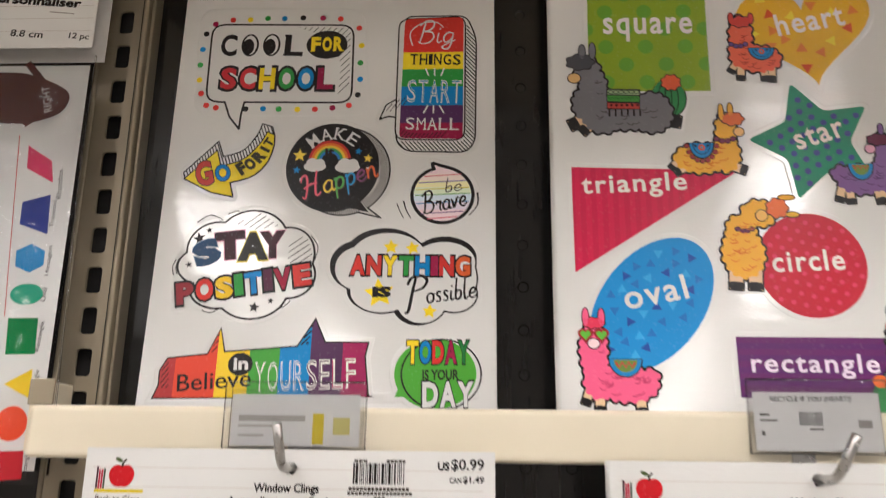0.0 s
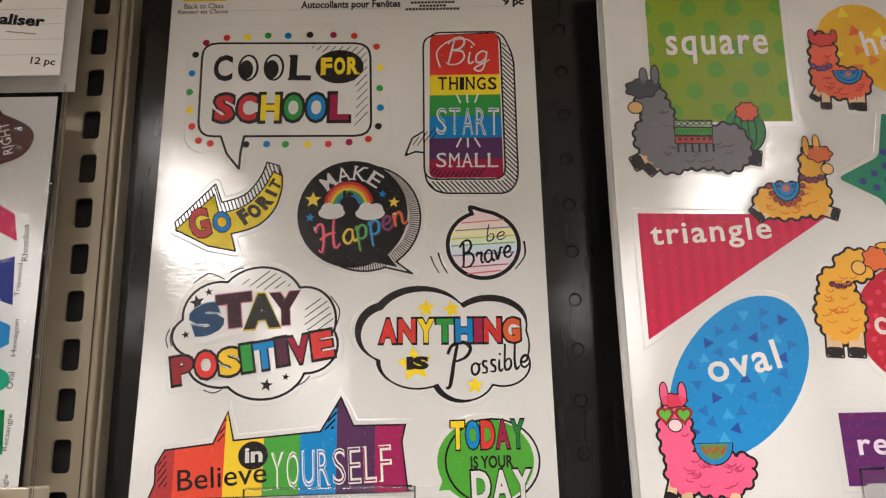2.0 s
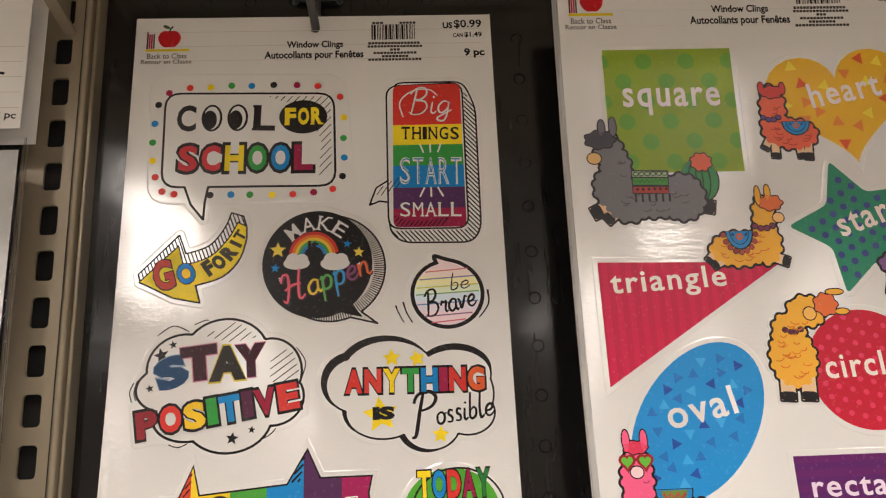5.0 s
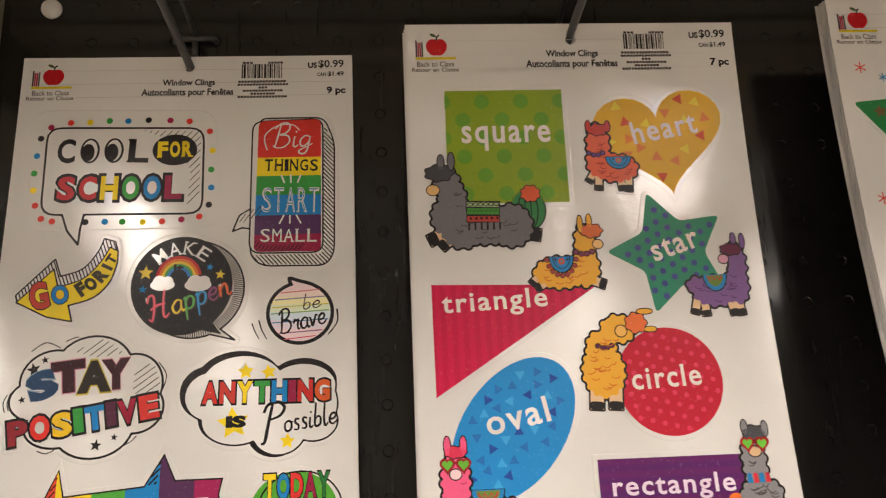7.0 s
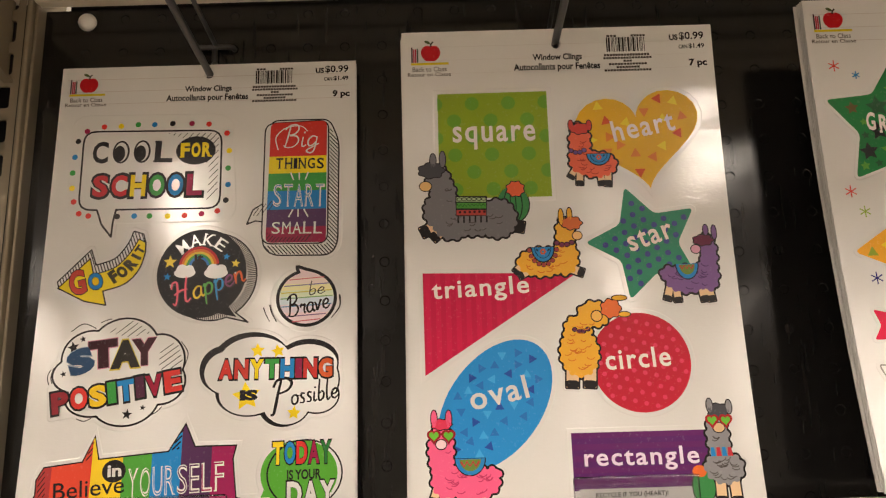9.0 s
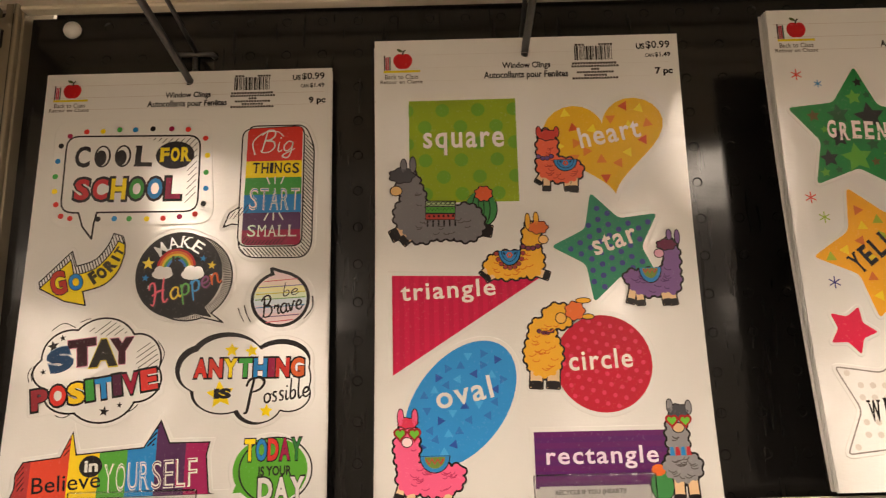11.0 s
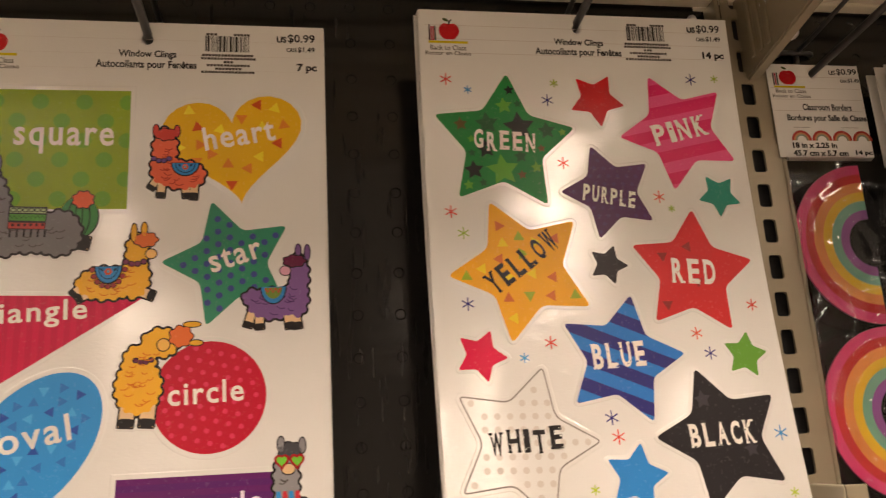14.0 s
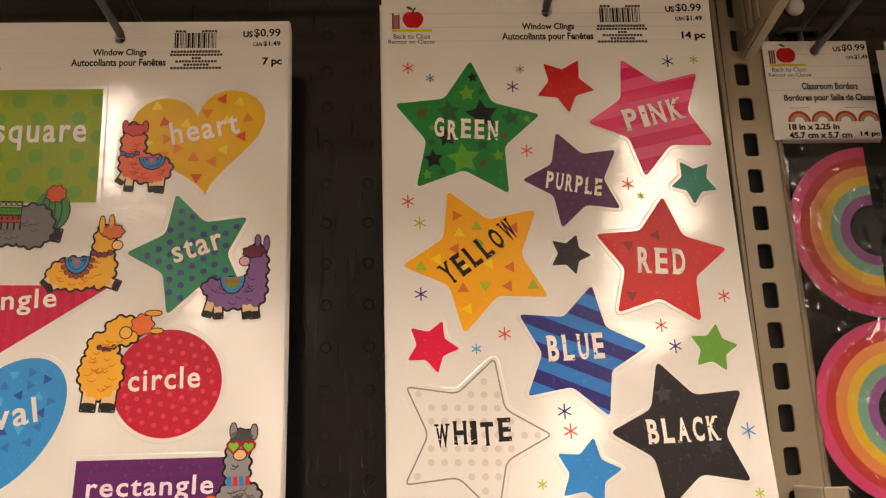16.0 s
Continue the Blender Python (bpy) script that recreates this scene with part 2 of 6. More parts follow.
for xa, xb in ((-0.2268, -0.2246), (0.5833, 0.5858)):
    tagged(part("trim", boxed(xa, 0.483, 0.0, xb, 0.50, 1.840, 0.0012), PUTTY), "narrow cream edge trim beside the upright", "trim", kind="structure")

# the shelf above the panels: cream steel deck with a ribbed underside
e = thing("upper_shelf", "cream steel shelf with a ribbed underside above the pegboard", "shelf", kind="structure")
part("deck", boxed(-0.95, 0.497 - SHELF_DEEP, 1.8445, 1.25, 0.497, 1.862, 0.002), CREAM, e)
part("front_lip", boxed(-0.95, 0.4965 - SHELF_DEEP - 0.003, 1.835, 1.25, 0.4965 - SHELF_DEEP, 1.872, 0.001), CREAM, e)
for k in range(9):
    yy = 0.492 - 0.035 * k
    part("rib", boxed(-0.95, yy - 0.011, 1.8410, 1.25, yy, 1.8443, 0.0014, 3), CREAM, e)

# hanging bar across the uprights
e = thing("hanging_bar", "cream-painted flat steel display bar across the uprights", "display bar", kind="structure")
part("bar", boxed(-0.2475, 0.437, 1.4495, 0.5660, 0.4435, 1.4778, 0.003, 3), CREAM, e)
for bx in (-0.2500, 0.5615):
    part("end_bracket", boxed(bx - 0.002, 0.4440, 1.452, bx + 0.0045, 0.4795, 1.492, 0.0012), CREAM, e)
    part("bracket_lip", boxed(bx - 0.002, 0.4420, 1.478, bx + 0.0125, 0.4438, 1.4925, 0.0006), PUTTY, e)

# ---- cling sheets ----
class Sheet:
    """A hanging sheet: millimetres from its top left corner, x to the right and d down, laid onto its gently bent surface."""

    def __init__(self, x0, top, bend, width=211.0, height=330.0, lean=0.0):
        self.lean, self.x0, self.top, self.bend, self.w, self.h = lean, x0, top, bend, width, height

    def knot(self, k):
        s = 0.015 * k / 0.27
        a, b, c = self.bend
        return a + (-3 * a + 4 * b - c) * s + (2 * a - 4 * b + 2 * c) * s * s

    def y(self, z):
        q = (self.top - z) / 0.015
        k = math.floor(q + 1e-6)
        return self.knot(k) + (self.knot(k + 1) - self.knot(k)) * (q - k)

    def at(self, x, d, lift):
        z = self.top - d / 1000
        return Vector((self.x0 + (x - self.lean * d) / 1000, self.y(z) - lift / 1000, z))

    def lay(self, bm, lift):
        """Cuts a flat mesh (x, d, own height) into bands and lays it onto the surface."""
        ds = [v.co.y for v in bm.verts]
        for k in range(math.ceil(min(ds) / 15), math.floor(max(ds) / 15) + 1):
            bmesh.ops.bisect_plane(bm, geom=bm.verts[:] + bm.edges[:] + bm.faces[:], dist=1e-5, plane_co=(0, 15 * k, 0), plane_no=(0, 1, 0))
        for v in bm.verts:
            v.co = self.at(v.co.x, v.co.y, lift + v.co.z)
        return bm


FRONT = [Sheet(-0.2012, 1.7860, (0.4815, 0.4785, 0.4725)), Sheet(0.0445, 1.7882, (0.4475, 0.4530, 0.4492), height=322.0), Sheet(0.3150, 1.7985, (0.438, 0.439, 0.430), height=318.0)]
HOLES = [(105.5, 7.5), (105.0, 11.0), (105.0, 10.0)]


def sheet_base(s, hole, thick=0.45):
    """A rectangular film sheet with a round hang hole."""
    bm = bmesh.new()
    hx, hd = hole
    ring = [(hx + 3.4 * math.cos(a), hd + 3.4 * math.sin(a)) for a in (2 * math.pi * k / 16 for k in range(16))]
    b = 6.5
    sq = []
    for k in range(16):
        a = 2 * math.pi * k / 16
        q = b / max(abs(math.cos(a)), abs(math.sin(a)))
        sq.append((hx + q * math.cos(a), hd + q * math.sin(a)))
    rv = [bm.verts.new((x, d, 0)) for x, d in ring]
    sv = [bm.verts.new((x, d, 0)) for x, d in sq]
    for k in range(16):
        bm.faces.new((rv[k], rv[(k + 1) % 16], sv[(k + 1) % 16], sv[k]))
    for a, c, d0, d1 in ((0, hx - b, hd - b, hd + b), (hx + b, s.w, hd - b, hd + b), (0, s.w, 0, hd - b), (0, s.w, hd + b, s.h)):
        if d1 - d0 > 0.01:
            bm.faces.new([bm.verts.new(p) for p in ((a, d0, 0), (c, d0, 0), (c, d1, 0), (a, d1, 0))])
    r = bmesh.ops.extrude_face_region(bm, geom=bm.faces[:])
    for v in [g for g in r["geom"] if isinstance(g, bmesh.types.BMVert)]:
        v.co.z -= thick
    s.lay(bm, 0)
    bmesh.ops.recalc_face_normals(bm, faces=bm.faces)
    return bm


def stack(s, hole, count, gap, label, rng):
    """The sheets that hang behind the front one on the same hook."""
    for i in range(count):
        k = i + 1
        g = gap * k / 1000
        q = Sheet(s.x0 + rng.uniform(-0.0012, 0.0012) - SLIP * k, s.top + rng.uniform(-0.0006, 0.0010), tuple(v + g * f for v, f in zip(s.bend, (1, 1.0, FAN))), s.w, s.h + rng.uniform(-0.5, 0.5), rng.uniform(-0.004, 0.005))
        e = thing("window_cling_sheet", label, "cling sheet", "window cling sheets")
        part("backing_sheet", sheet_base(q, hole), FILM, e)


SLIP, FAN = 0.0002, 0.9
PARENTS = []
for s, hole, count, gap, lab in zip(FRONT, HOLES, (5, 7, 5), (1.4, 1.9, 2.2), ("speech-bubble", "shape-name", "colour-star")):
    rng = random.Random(len(lab))
    e = thing("window_cling_sheet", "glossy white window cling sheet printed with " + lab + " stickers", "cling sheet", "window cling sheets")
    part("backing_sheet", sheet_base(s, hole), FILM, e, "glossy white film backing sheet")
    PARENTS.append(e)
    stack(s, hole, count, gap, "glossy white window cling sheet hanging behind another", rng)


# ---- printed art ----
RED, YEL, GRN, BLU, PUR, MAR, BLK, WHT = "D8382F", "F4DA16", "3C9A42", "2384CB", "55305F", "9A2148", "231F20", "F4F2EE"


def oval(x, d, a, b=None, rot=0, n=32, a0=0, a1=360):
    b = a if b is None else b
    c, s = math.cos(radians(rot)), math.sin(radians(rot))
    full = a1 - a0 >= 360
    ang = [radians(a0 + (a1 - a0) * k / (n if full else n - 1)) for k in range(n)]
    return [(x + a * math.cos(t) * c - b * math.sin(t) * s, d + a * math.cos(t) * s + b * math.sin(t) * c) for t in ang]


def soft(pts, r):
    """A polygon with its corners rounded to about r."""
    out, n = [], len(pts)
    for i, p in enumerate(pts):
        p, a, b = Vector(p), Vector(pts[i - 1]), Vector(pts[(i + 1) % n])
        ra, rb = min(r, (a - p).length * 0.45), min(r, (b - p).length * 0.45)
        q0, q1 = p + (a - p).normalized() * ra, p + (b - p).normalized() * rb
        out += [tuple(q0 * (1 - t) ** 2 + p * 2 * t * (1 - t) + q1 * t * t) for t in (0, 0.25, 0.5, 0.75, 1)]
    return out


def star_at(cx, cd, tx, td, ratio=0.52, r=0.0, points=5):
    """A star with its middle at cx, cd and one tip at tx, td."""
    size, a = math.hypot(tx - cx, td - cd) + r * 0.5, math.atan2(td - cd, tx - cx)
    pts = []
    for k in range(points * 2):
        q = size if k % 2 == 0 else size * ratio
        t = a + math.pi * k / points
        pts.append((cx + q * math.cos(t), cd + q * math.sin(t)))
    return soft(pts, r) if r else pts


def grown(pts, w):
    """The polygon moved outwards by w."""
    n = len(pts)
    area = sum(pts[i - 1][0] * pts[i][1] - pts[i][0] * pts[i - 1][1] for i in range(n))
    sg = 1 if area > 0 else -1
    out = []
    for i in range(n):
        a, p, b = Vector(pts[i - 1]), Vector(pts[i]), Vector(pts[(i + 1) % n])
        e, f = (p - a), (b - p)
        e = e.normalized() if e.length > 1e-9 else f.normalized()
        f = f.normalized() if f.length > 1e-9 else e
        m = Vector((e.y + f.y, -e.x - f.x)) * sg
        m = m.normalized() if m.length > 1e-6 else Vector((e.y, -e.x)) * sg
        k = max(0.5, m.dot(Vector((e.y, -e.x)) * sg))
        out.append(tuple(p + m * w / k))
    return out


def ribbon(pts, w, w2=None):
    """A drawn stroke along the points, as quads."""
    w2 = w if w2 is None else w2
    left, right, n = [], [], len(pts)
    for i in range(n):
        a, b = Vector(pts[max(i - 1, 0)]), Vector(pts[min(i + 1, n - 1)])
        t = (b - a).normalized()
        h = (w + (w2 - w) * i / max(1, n - 1)) / 2
        left.append((pts[i][0] - t.y * h, pts[i][1] + t.x * h))
        right.append((pts[i][0] + t.y * h, pts[i][1] - t.x * h))
    return [[left[i], left[i + 1], right[i + 1], right[i]] for i in range(n - 1)]


def ring(pts, w):
    """A drawn closed outline, as quads."""
    o, i = grown(pts, w / 2), grown(pts, -w / 2)
    return [[o[k - 1], o[k], i[k], i[k - 1]] for k in range(len(pts))]


def inside(p, poly):
    c, n = False, len(poly)
    for i in range(n):
        (x1, y1), (x2, y2) = poly[i - 1], poly[i]
        if (y1 > p[1]) != (y2 > p[1]) and p[0] < (x2 - x1) * (p[1] - y1) / (y2 - y1) + x1:
            c = not c
    return c


def within(poly, shape):
    return all(inside(p, shape) for p in poly)


def curve(*pts, n=8):
    """A smooth line through the points."""
    out = []
    P = [pts[0], *pts, pts[-1]]
    for i in range(1, len(P) - 2):
        p0, p1, p2, p3 = (Vector(q) for q in P[i - 1:i + 3])
        for k in range(n):
            t = k / n
            out.append(tuple(0.5 * (2 * p1 + (p2 - p0) * t + (2 * p0 - 5 * p1 + 4 * p2 - p3) * t * t + (3 * p1 - p0 - 3 * p2 + p3) * t ** 3)))
    return out + [tuple(pts[-1])]


def hatch(region, step, angle, w):
    """Short slanting pen lines that fill a region."""
    c, s = math.cos(radians(angle)), math.sin(radians(angle))
    us = [p[0] * -s + p[1] * c for p in region]
    out, u = [], min(us) + step / 2
    while u < max(us):
        hits = []
        for i in range(len(region)):
            a, b = region[i - 1], region[i]
            ua, ub = a[0] * -s + a[1] * c, b[0] * -s + b[1] * c
            if (ua > u) != (ub > u):
                t = (u - ua) / (ub - ua)
                x, d = a[0] + t * (b[0] - a[0]), a[1] + t * (b[1] - a[1])
                hits.append(x * c + d * s)
        hits.sort()
        for v0, v1 in zip(hits[::2], hits[1::2]):
            if v1 - v0 > 0.6:
                out += ribbon([(v0 * c - u * s, v0 * s + u * c), (v1 * c - u * s, v1 * s + u * c)], w)
        u += step
    return out


def merge(polys, grow=0.0, step=0.7):
    """The outline round several overlapping shapes, moved outwards by grow."""
    pts = np.array([p for q in polys for p in q])
    lo, hi = pts.min(0) - abs(grow) - 2 * step, pts.max(0) + abs(grow) + 2 * step
    gx, gy = np.arange(lo[0], hi[0], step), np.arange(lo[1], hi[1], step)
    X, Y = np.meshgrid(gx, gy, indexing="ij")
    best = np.full(X.shape, 1e9)
    for q in polys:
        dist, odd = np.full(X.shape, 1e9), np.zeros(X.shape, bool)
        for i in range(len(q)):
            (x1, y1), (x2, y2) = q[i - 1], q[i]
            dx, dy = x2 - x1, y2 - y1
            t = np.clip(((X - x1) * dx + (Y - y1) * dy) / max(dx * dx + dy * dy, 1e-12), 0, 1)
            dist = np.minimum(dist, np.hypot(X - x1 - t * dx, Y - y1 - t * dy))
            if abs(dy) > 1e-12:
                odd ^= ((y1 > Y) != (y2 > Y)) & (X < dx * (Y - y1) / dy + x1)
        best = np.minimum(best, np.where(odd, -dist, dist))
    f = best - grow
    f[f == 0] = 1e-6

    def cut(a, b):
        t = f[a] / (f[a] - f[b])
        return (gx[a[0]] + t * (gx[b[0]] - gx[a[0]]), gy[a[1]] + t * (gy[b[1]] - gy[a[1]]))
    nxt = {}
    for i, j in np.argwhere(((f < 0)[:-1, :-1].astype(int) + (f < 0)[1:, :-1] + (f < 0)[1:, 1:] + (f < 0)[:-1, 1:]) % 4 > 0):
        c = [(i, j), (i + 1, j), (i + 1, j + 1), (i, j + 1)]
        ins, outs = [], []
        for k in range(4):
            p, q = c[k], c[(k + 1) % 4]
            if (f[p] < 0) != (f[q] < 0):
                (outs if f[p] < 0 else ins).append((min(p, q), max(p, q)))
        for o, n in zip(outs, ins if len(ins) == 1 else ins[::-1]):
            nxt[o] = n
    best_loop, best_area = [], 0
    while nxt:
        k0 = next(iter(nxt))
        loop, k = [], k0
        while k in nxt:
            loop.append(cut(*k))
            k = nxt.pop(k)
        area = abs(sum(loop[i - 1][0] * loop[i][1] - loop[i][0] * loop[i - 1][1] for i in range(len(loop))))
        if area > best_area:
            best_loop, best_area = loop, area
    thin = [p for i, p in enumerate(best_loop) if math.hypot(p[0] - best_loop[i - 1][0], p[1] - best_loop[i - 1][1]) > 0.12]
    return thin


def fill(polys, gap=0.002):
    bm = bmesh.new()
    if all(len(p) == 4 for p in polys):
        gap = 0.0
    for i, pts in enumerate(polys):
        bm.faces.new([bm.verts.new((p[0], p[1], gap * (i % 12))) for p in pts])
    bm.normal_update()
    bmesh.ops.triangulate(bm, faces=[f for f in bm.faces if len(f.verts) > 4], ngon_method="EAR_CLIP")
    if not gap:
        bmesh.ops.remove_doubles(bm, verts=bm.verts, dist=1e-4)
    return bm


def face_front(bm):
    bm.normal_update()
    bmesh.ops.reverse_faces(bm, faces=[f for f in bm.faces if f.normal.y > 0])
    return bm


def glyphs(text, bold=0.0, shear=0.0, track=1.0):
    """Triangles of a line of type, with its bounds."""
    cu = bpy.data.curves.new("type", "FONT")
    cu.body, cu.offset, cu.shear, cu.resolution_u = text, bold, shear, 3
    cu.fill_mode = "FRONT"
    cu.space_character = track
    ob = bpy.data.objects.new("type", cu)
    me = ob.to_mesh()
    co = [tuple(v.co[:2]) for v in me.vertices]
    fs = [tuple(p.vertices) for p in me.polygons]
    ob.to_mesh_clear()
    bpy.data.objects.remove(ob)
    bpy.data.curves.remove(cu)
    return co, fs


SERIFS = {"L": ((0.12, 0), (0.12, 1)), "F": ((0.12, 0),), "R": ((0.12, 0), (0.92, 0)), "T": ((0.5, 0),), "H": ((0.12, 0), (0.12, 1), (0.88, 0), (0.88, 1)),
          "I": ((0.5, 0), (0.5, 1)), "E": ((0.12, 0), (0.12, 1)), "P": ((0.12, 0), (0.12, 1)), "B": ((0.12, 0), (0.12, 1)), "D": ((0.12, 0), (0.12, 1)), "U": ((0.12, 1), (0.88, 1)), "Y": ((0.5, 0), (0.1, 1), (0.9, 1)), "W": ((0.07, 1), (0.93, 1)), "N": ((0.1, 0), (0.1, 1), (0.9, 1)), "M": ((0.1, 0), (0.9, 0)), "A": ((0.07, 0), (0.93, 0)), "K": ((0.12, 0), (0.12, 1), (0.9, 0), (0.88, 1))}


SCRIPT = {
    "a": (0.42, [[(0.36, 0.40), (0.22, 0.45), (0.06, 0.28), (0.08, 0.06), (0.20, 0.0), (0.33, 0.14), (0.37, 0.42)], [(0.37, 0.42), (0.34, 0.12), (0.40, 0.0), (0.46, 0.06)]]),
    "p": (0.42, [[(0.04, 0.36), (0.10, 0.44), (0.07, 0.0), (0.06, -0.38)], [(0.08, 0.28), (0.22, 0.45), (0.36, 0.34), (0.32, 0.08), (0.18, 0.0), (0.09, 0.08)]]),
    "e": (0.38, [[(0.04, 0.2), (0.24, 0.22), (0.33, 0.34), (0.24, 0.45), (0.09, 0.34), (0.06, 0.12), (0.18, 0.0), (0.32, 0.06), (0.40, 0.16)]]),
    "n": (0.44, [[(0.05, 0.44), (0.07, 0.2), (0.06, 0.0)], [(0.06, 0.2), (0.16, 0.40), (0.27, 0.44), (0.31, 0.3), (0.31, 0.06), (0.38, 0.0), (0.44, 0.08)]]),
    "H": (0.78, [[(0.02, 0.70), (0.10, 0.92), (0.26, 0.88), (0.22, 0.4), (0.10, 0.02), (0.0, 0.12)], [(0.66, 1.0), (0.56, 0.6), (0.50, 0.1), (0.58, 0.0), (0.70, 0.1)], [(0.1, 0.42), (0.35, 0.52), (0.62, 0.5)]]),
    "b": (0.40, [[(0.12, 1.0), (0.08, 0.5), (0.07, 0.1), (0.16, 0.0), (0.30, 0.1), (0.32, 0.32), (0.22, 0.42), (0.09, 0.3)]]),
    "B": (0.62, [[(0.2, 0.95), (0.15, 0.5), (0.08, 0.0)], [(0.02, 0.8), (0.2, 1.0), (0.44, 1.0), (0.50, 0.78), (0.36, 0.58), (0.2, 0.54), (0.46, 0.48), (0.54, 0.24), (0.38, 0.02), (0.14, 0.0), (0.02, 0.1)]]),
    "r": (0.32, [[(0.04, 0.3), (0.10, 0.46), (0.16, 0.40), (0.28, 0.42), (0.22, 0.2), (0.24, 0.02), (0.32, 0.06)]]),
    "v": (0.40, [[(0.03, 0.42), (0.10, 0.3), (0.14, 0.02), (0.24, 0.2), (0.34, 0.45), (0.42, 0.40)]]),
    "i": (0.22, [[(0.08, 0.44), (0.06, 0.1), (0.12, 0.0), (0.22, 0.08)], [(0.10, 0.60), (0.11, 0.63), (0.12, 0.67)]]),
    "g": (0.44, [[(0.34, 0.40), (0.20, 0.45), (0.06, 0.28), (0.08, 0.06), (0.20, 0.02), (0.34, 0.2), (0.36, 0.42)], [(0.36, 0.42), (0.32, -0.1), (0.22, -0.30), (0.06, -0.26), (0.06, -0.16), (0.24, -0.04), (0.46, 0.1)]]),
    "P": (0.60, [[(0.24, 0.95), (0.17, 0.4), (0.10, -0.25), (0.0, -0.3)], [(0.02, 0.7), (0.12, 0.95), (0.40, 1.0), (0.56, 0.8), (0.46, 0.55), (0.22, 0.45)]]),
    "o": (0.40, [[(0.22, 0.44), (0.06, 0.34), (0.06, 0.1), (0.18, 0.0), (0.32, 0.1), (0.33, 0.32), (0.22, 0.44), (0.30, 0.36), (0.42, 0.38)]]),
    "s": (0.34, [[(0.28, 0.42), (0.14, 0.46), (0.10, 0.32), (0.24, 0.18), (0.22, 0.02), (0.04, 0.04)]]),
    "l": (0.26, [[(0.12, 1.0), (0.07, 0.4), (0.10, 0.02), (0.18, 0.0), (0.26, 0.1)]]),
}


class Art:
    def __init__(self, s, e, high=0.22):
        self.s, self.e, self.high = s, e, high

    def lift(self, k):
        return self.high + 0.06 + 0.07 * k

    def cling(self, name, polys, colour=WHT, label="", margin=2.6):
        """A die-cut cling: a raised clear-edged slab with sloped sides."""
        bm = bmesh.new()
        if len(polys) > 1:
            polys, margin = [merge(polys, margin)], 0.0
        for i, pts in enumerate(polys):
            top = grown(pts, margin)
            h = self.high
            rings = [[bm.verts.new((*p, z)) for p in q] for q, z in ((grown(top, -0.3), h), (top, h * 0.84), (grown(top, 0.22), h * 0.45), (grown(top, 0.5), 0.02))]
            bm.faces.new(rings[0])
            for a, b in zip(rings, rings[1:]):
                for k in range(len(a)):
                    bm.faces.new((a[k - 1], a[k], b[k], b[k - 1]))
        bm.normal_update()
        bmesh.ops.triangulate(bm, faces=[f for f in bm.faces if len(f.verts) > 4], ngon_method="EAR_CLIP")
        face_front(self.s.lay(bm, 0))
        return part(name, bm, FILM if colour == WHT else ink(colour), self.e, label)

    def each(self, parent, name, polys, colour, k):
        """Every printed mark as a piece of its own."""
        for p in polys:
            self.ink(parent, name, [p], colour, k)

    def ink(self, parent, name, polys, colour, k):
        ob = part(name, face_front(self.s.lay(fill(polys), self.lift(k))), FILM if colour == WHT else ink(colour), parent)
        if name in ("pen_hatching", "bar_code", "print_bar", "fringe", "pen_line", "wool_curl"):
            ob["kind"] = "stuff"
        return ob

    def words(self, parent, text, p0, p1, h, colour, k, bold=0.0, shear=0.0, name="lettering", track=1.0):
        co, fs = glyphs(text, bold * 1.3 + 0.004, shear, track)
        xs, ys = [c[0] for c in co], [c[1] for c in co]
        x0, x1, y0, y1 = min(xs), max(xs), min(ys), max(ys)
        u = Vector((p1[0] - p0[0], p1[1] - p0[1]))
        size = u.length
        u.normalize()
        up = Vector((u.y, -u.x))
        bm = bmesh.new()
        vs = []
        for x, y in co:
            q = Vector(p0) + u * ((x - x0) / (x1 - x0) * size) + up * ((y - y0) / (y1 - y0) * h)
            vs.append(bm.verts.new((q.x, q.y, 0)))
        for f in fs:
            try:
                bm.faces.new([vs[i] for i in f])
            except ValueError:
                pass
        return part(name, face_front(self.s.lay(bm, self.lift(k))), FILM if colour == WHT else ink(colour), parent)

    def letters(self, parent, text, p0, p1, h, colours, k, edge=BLK, bold=0.035, wide=0.10, narrow="Ii", rise=(), gap=None, serif=False):
        """Fat letters one by one, each in its colour, on a dark edge."""
        wt = [0.5 if c in narrow else 1.0 for c in text]
        a, b = Vector(p0), Vector(p1)
        pos = 0.0
        for i, c in enumerate(text):
            g = (0.05 if edge else 0.11) if gap is None else gap
            q0, q1 = a + (b - a) * (pos + g * wt[i]) / sum(wt), a + (b - a) * (pos + (1 - g) * wt[i]) / sum(wt)
            pos += wt[i]
            up = (b - a).normalized()
            up = Vector((up.y, -up.x))
            dz = up * (rise[i % len(rise)] if rise else 0)
            m = (b - a).normalized() * wide * h * 0.8
            if edge:
                self.words(parent, c, q0 - m - up * wide * h + dz, q1 + m - up * wide * h + dz, h * (1 + 2 * wide), edge, k, bold + 0.02)
            self.words(parent, c, q0 + dz, q1 + dz, h, colours[i % len(colours)], k + 1, bold)
            if serif:
                self.feet(parent, c, q0 + dz, q1 + dz, h, colours[i % len(colours)], k + 1)

    def feet(self, parent, ch, p0, p1, h, colour, k, thick=0.09):
        """Slab serifs at the ends of a letter's stems."""
        a, b = Vector(p0), Vector(p1)
        u = (b - a).normalized()
        up = Vector((u.y, -u.x))
        for fx, top in SERIFS.get(ch, ()):
            m = a + (b - a) * fx + up * (h * (1 - thick) if top else 0)
            w = u * min(max(h * 0.15, 0.4), (b - a).length * 0.17)
            q = [m - w, m + w, m + w + up * h * thick, m - w + up * h * thick]
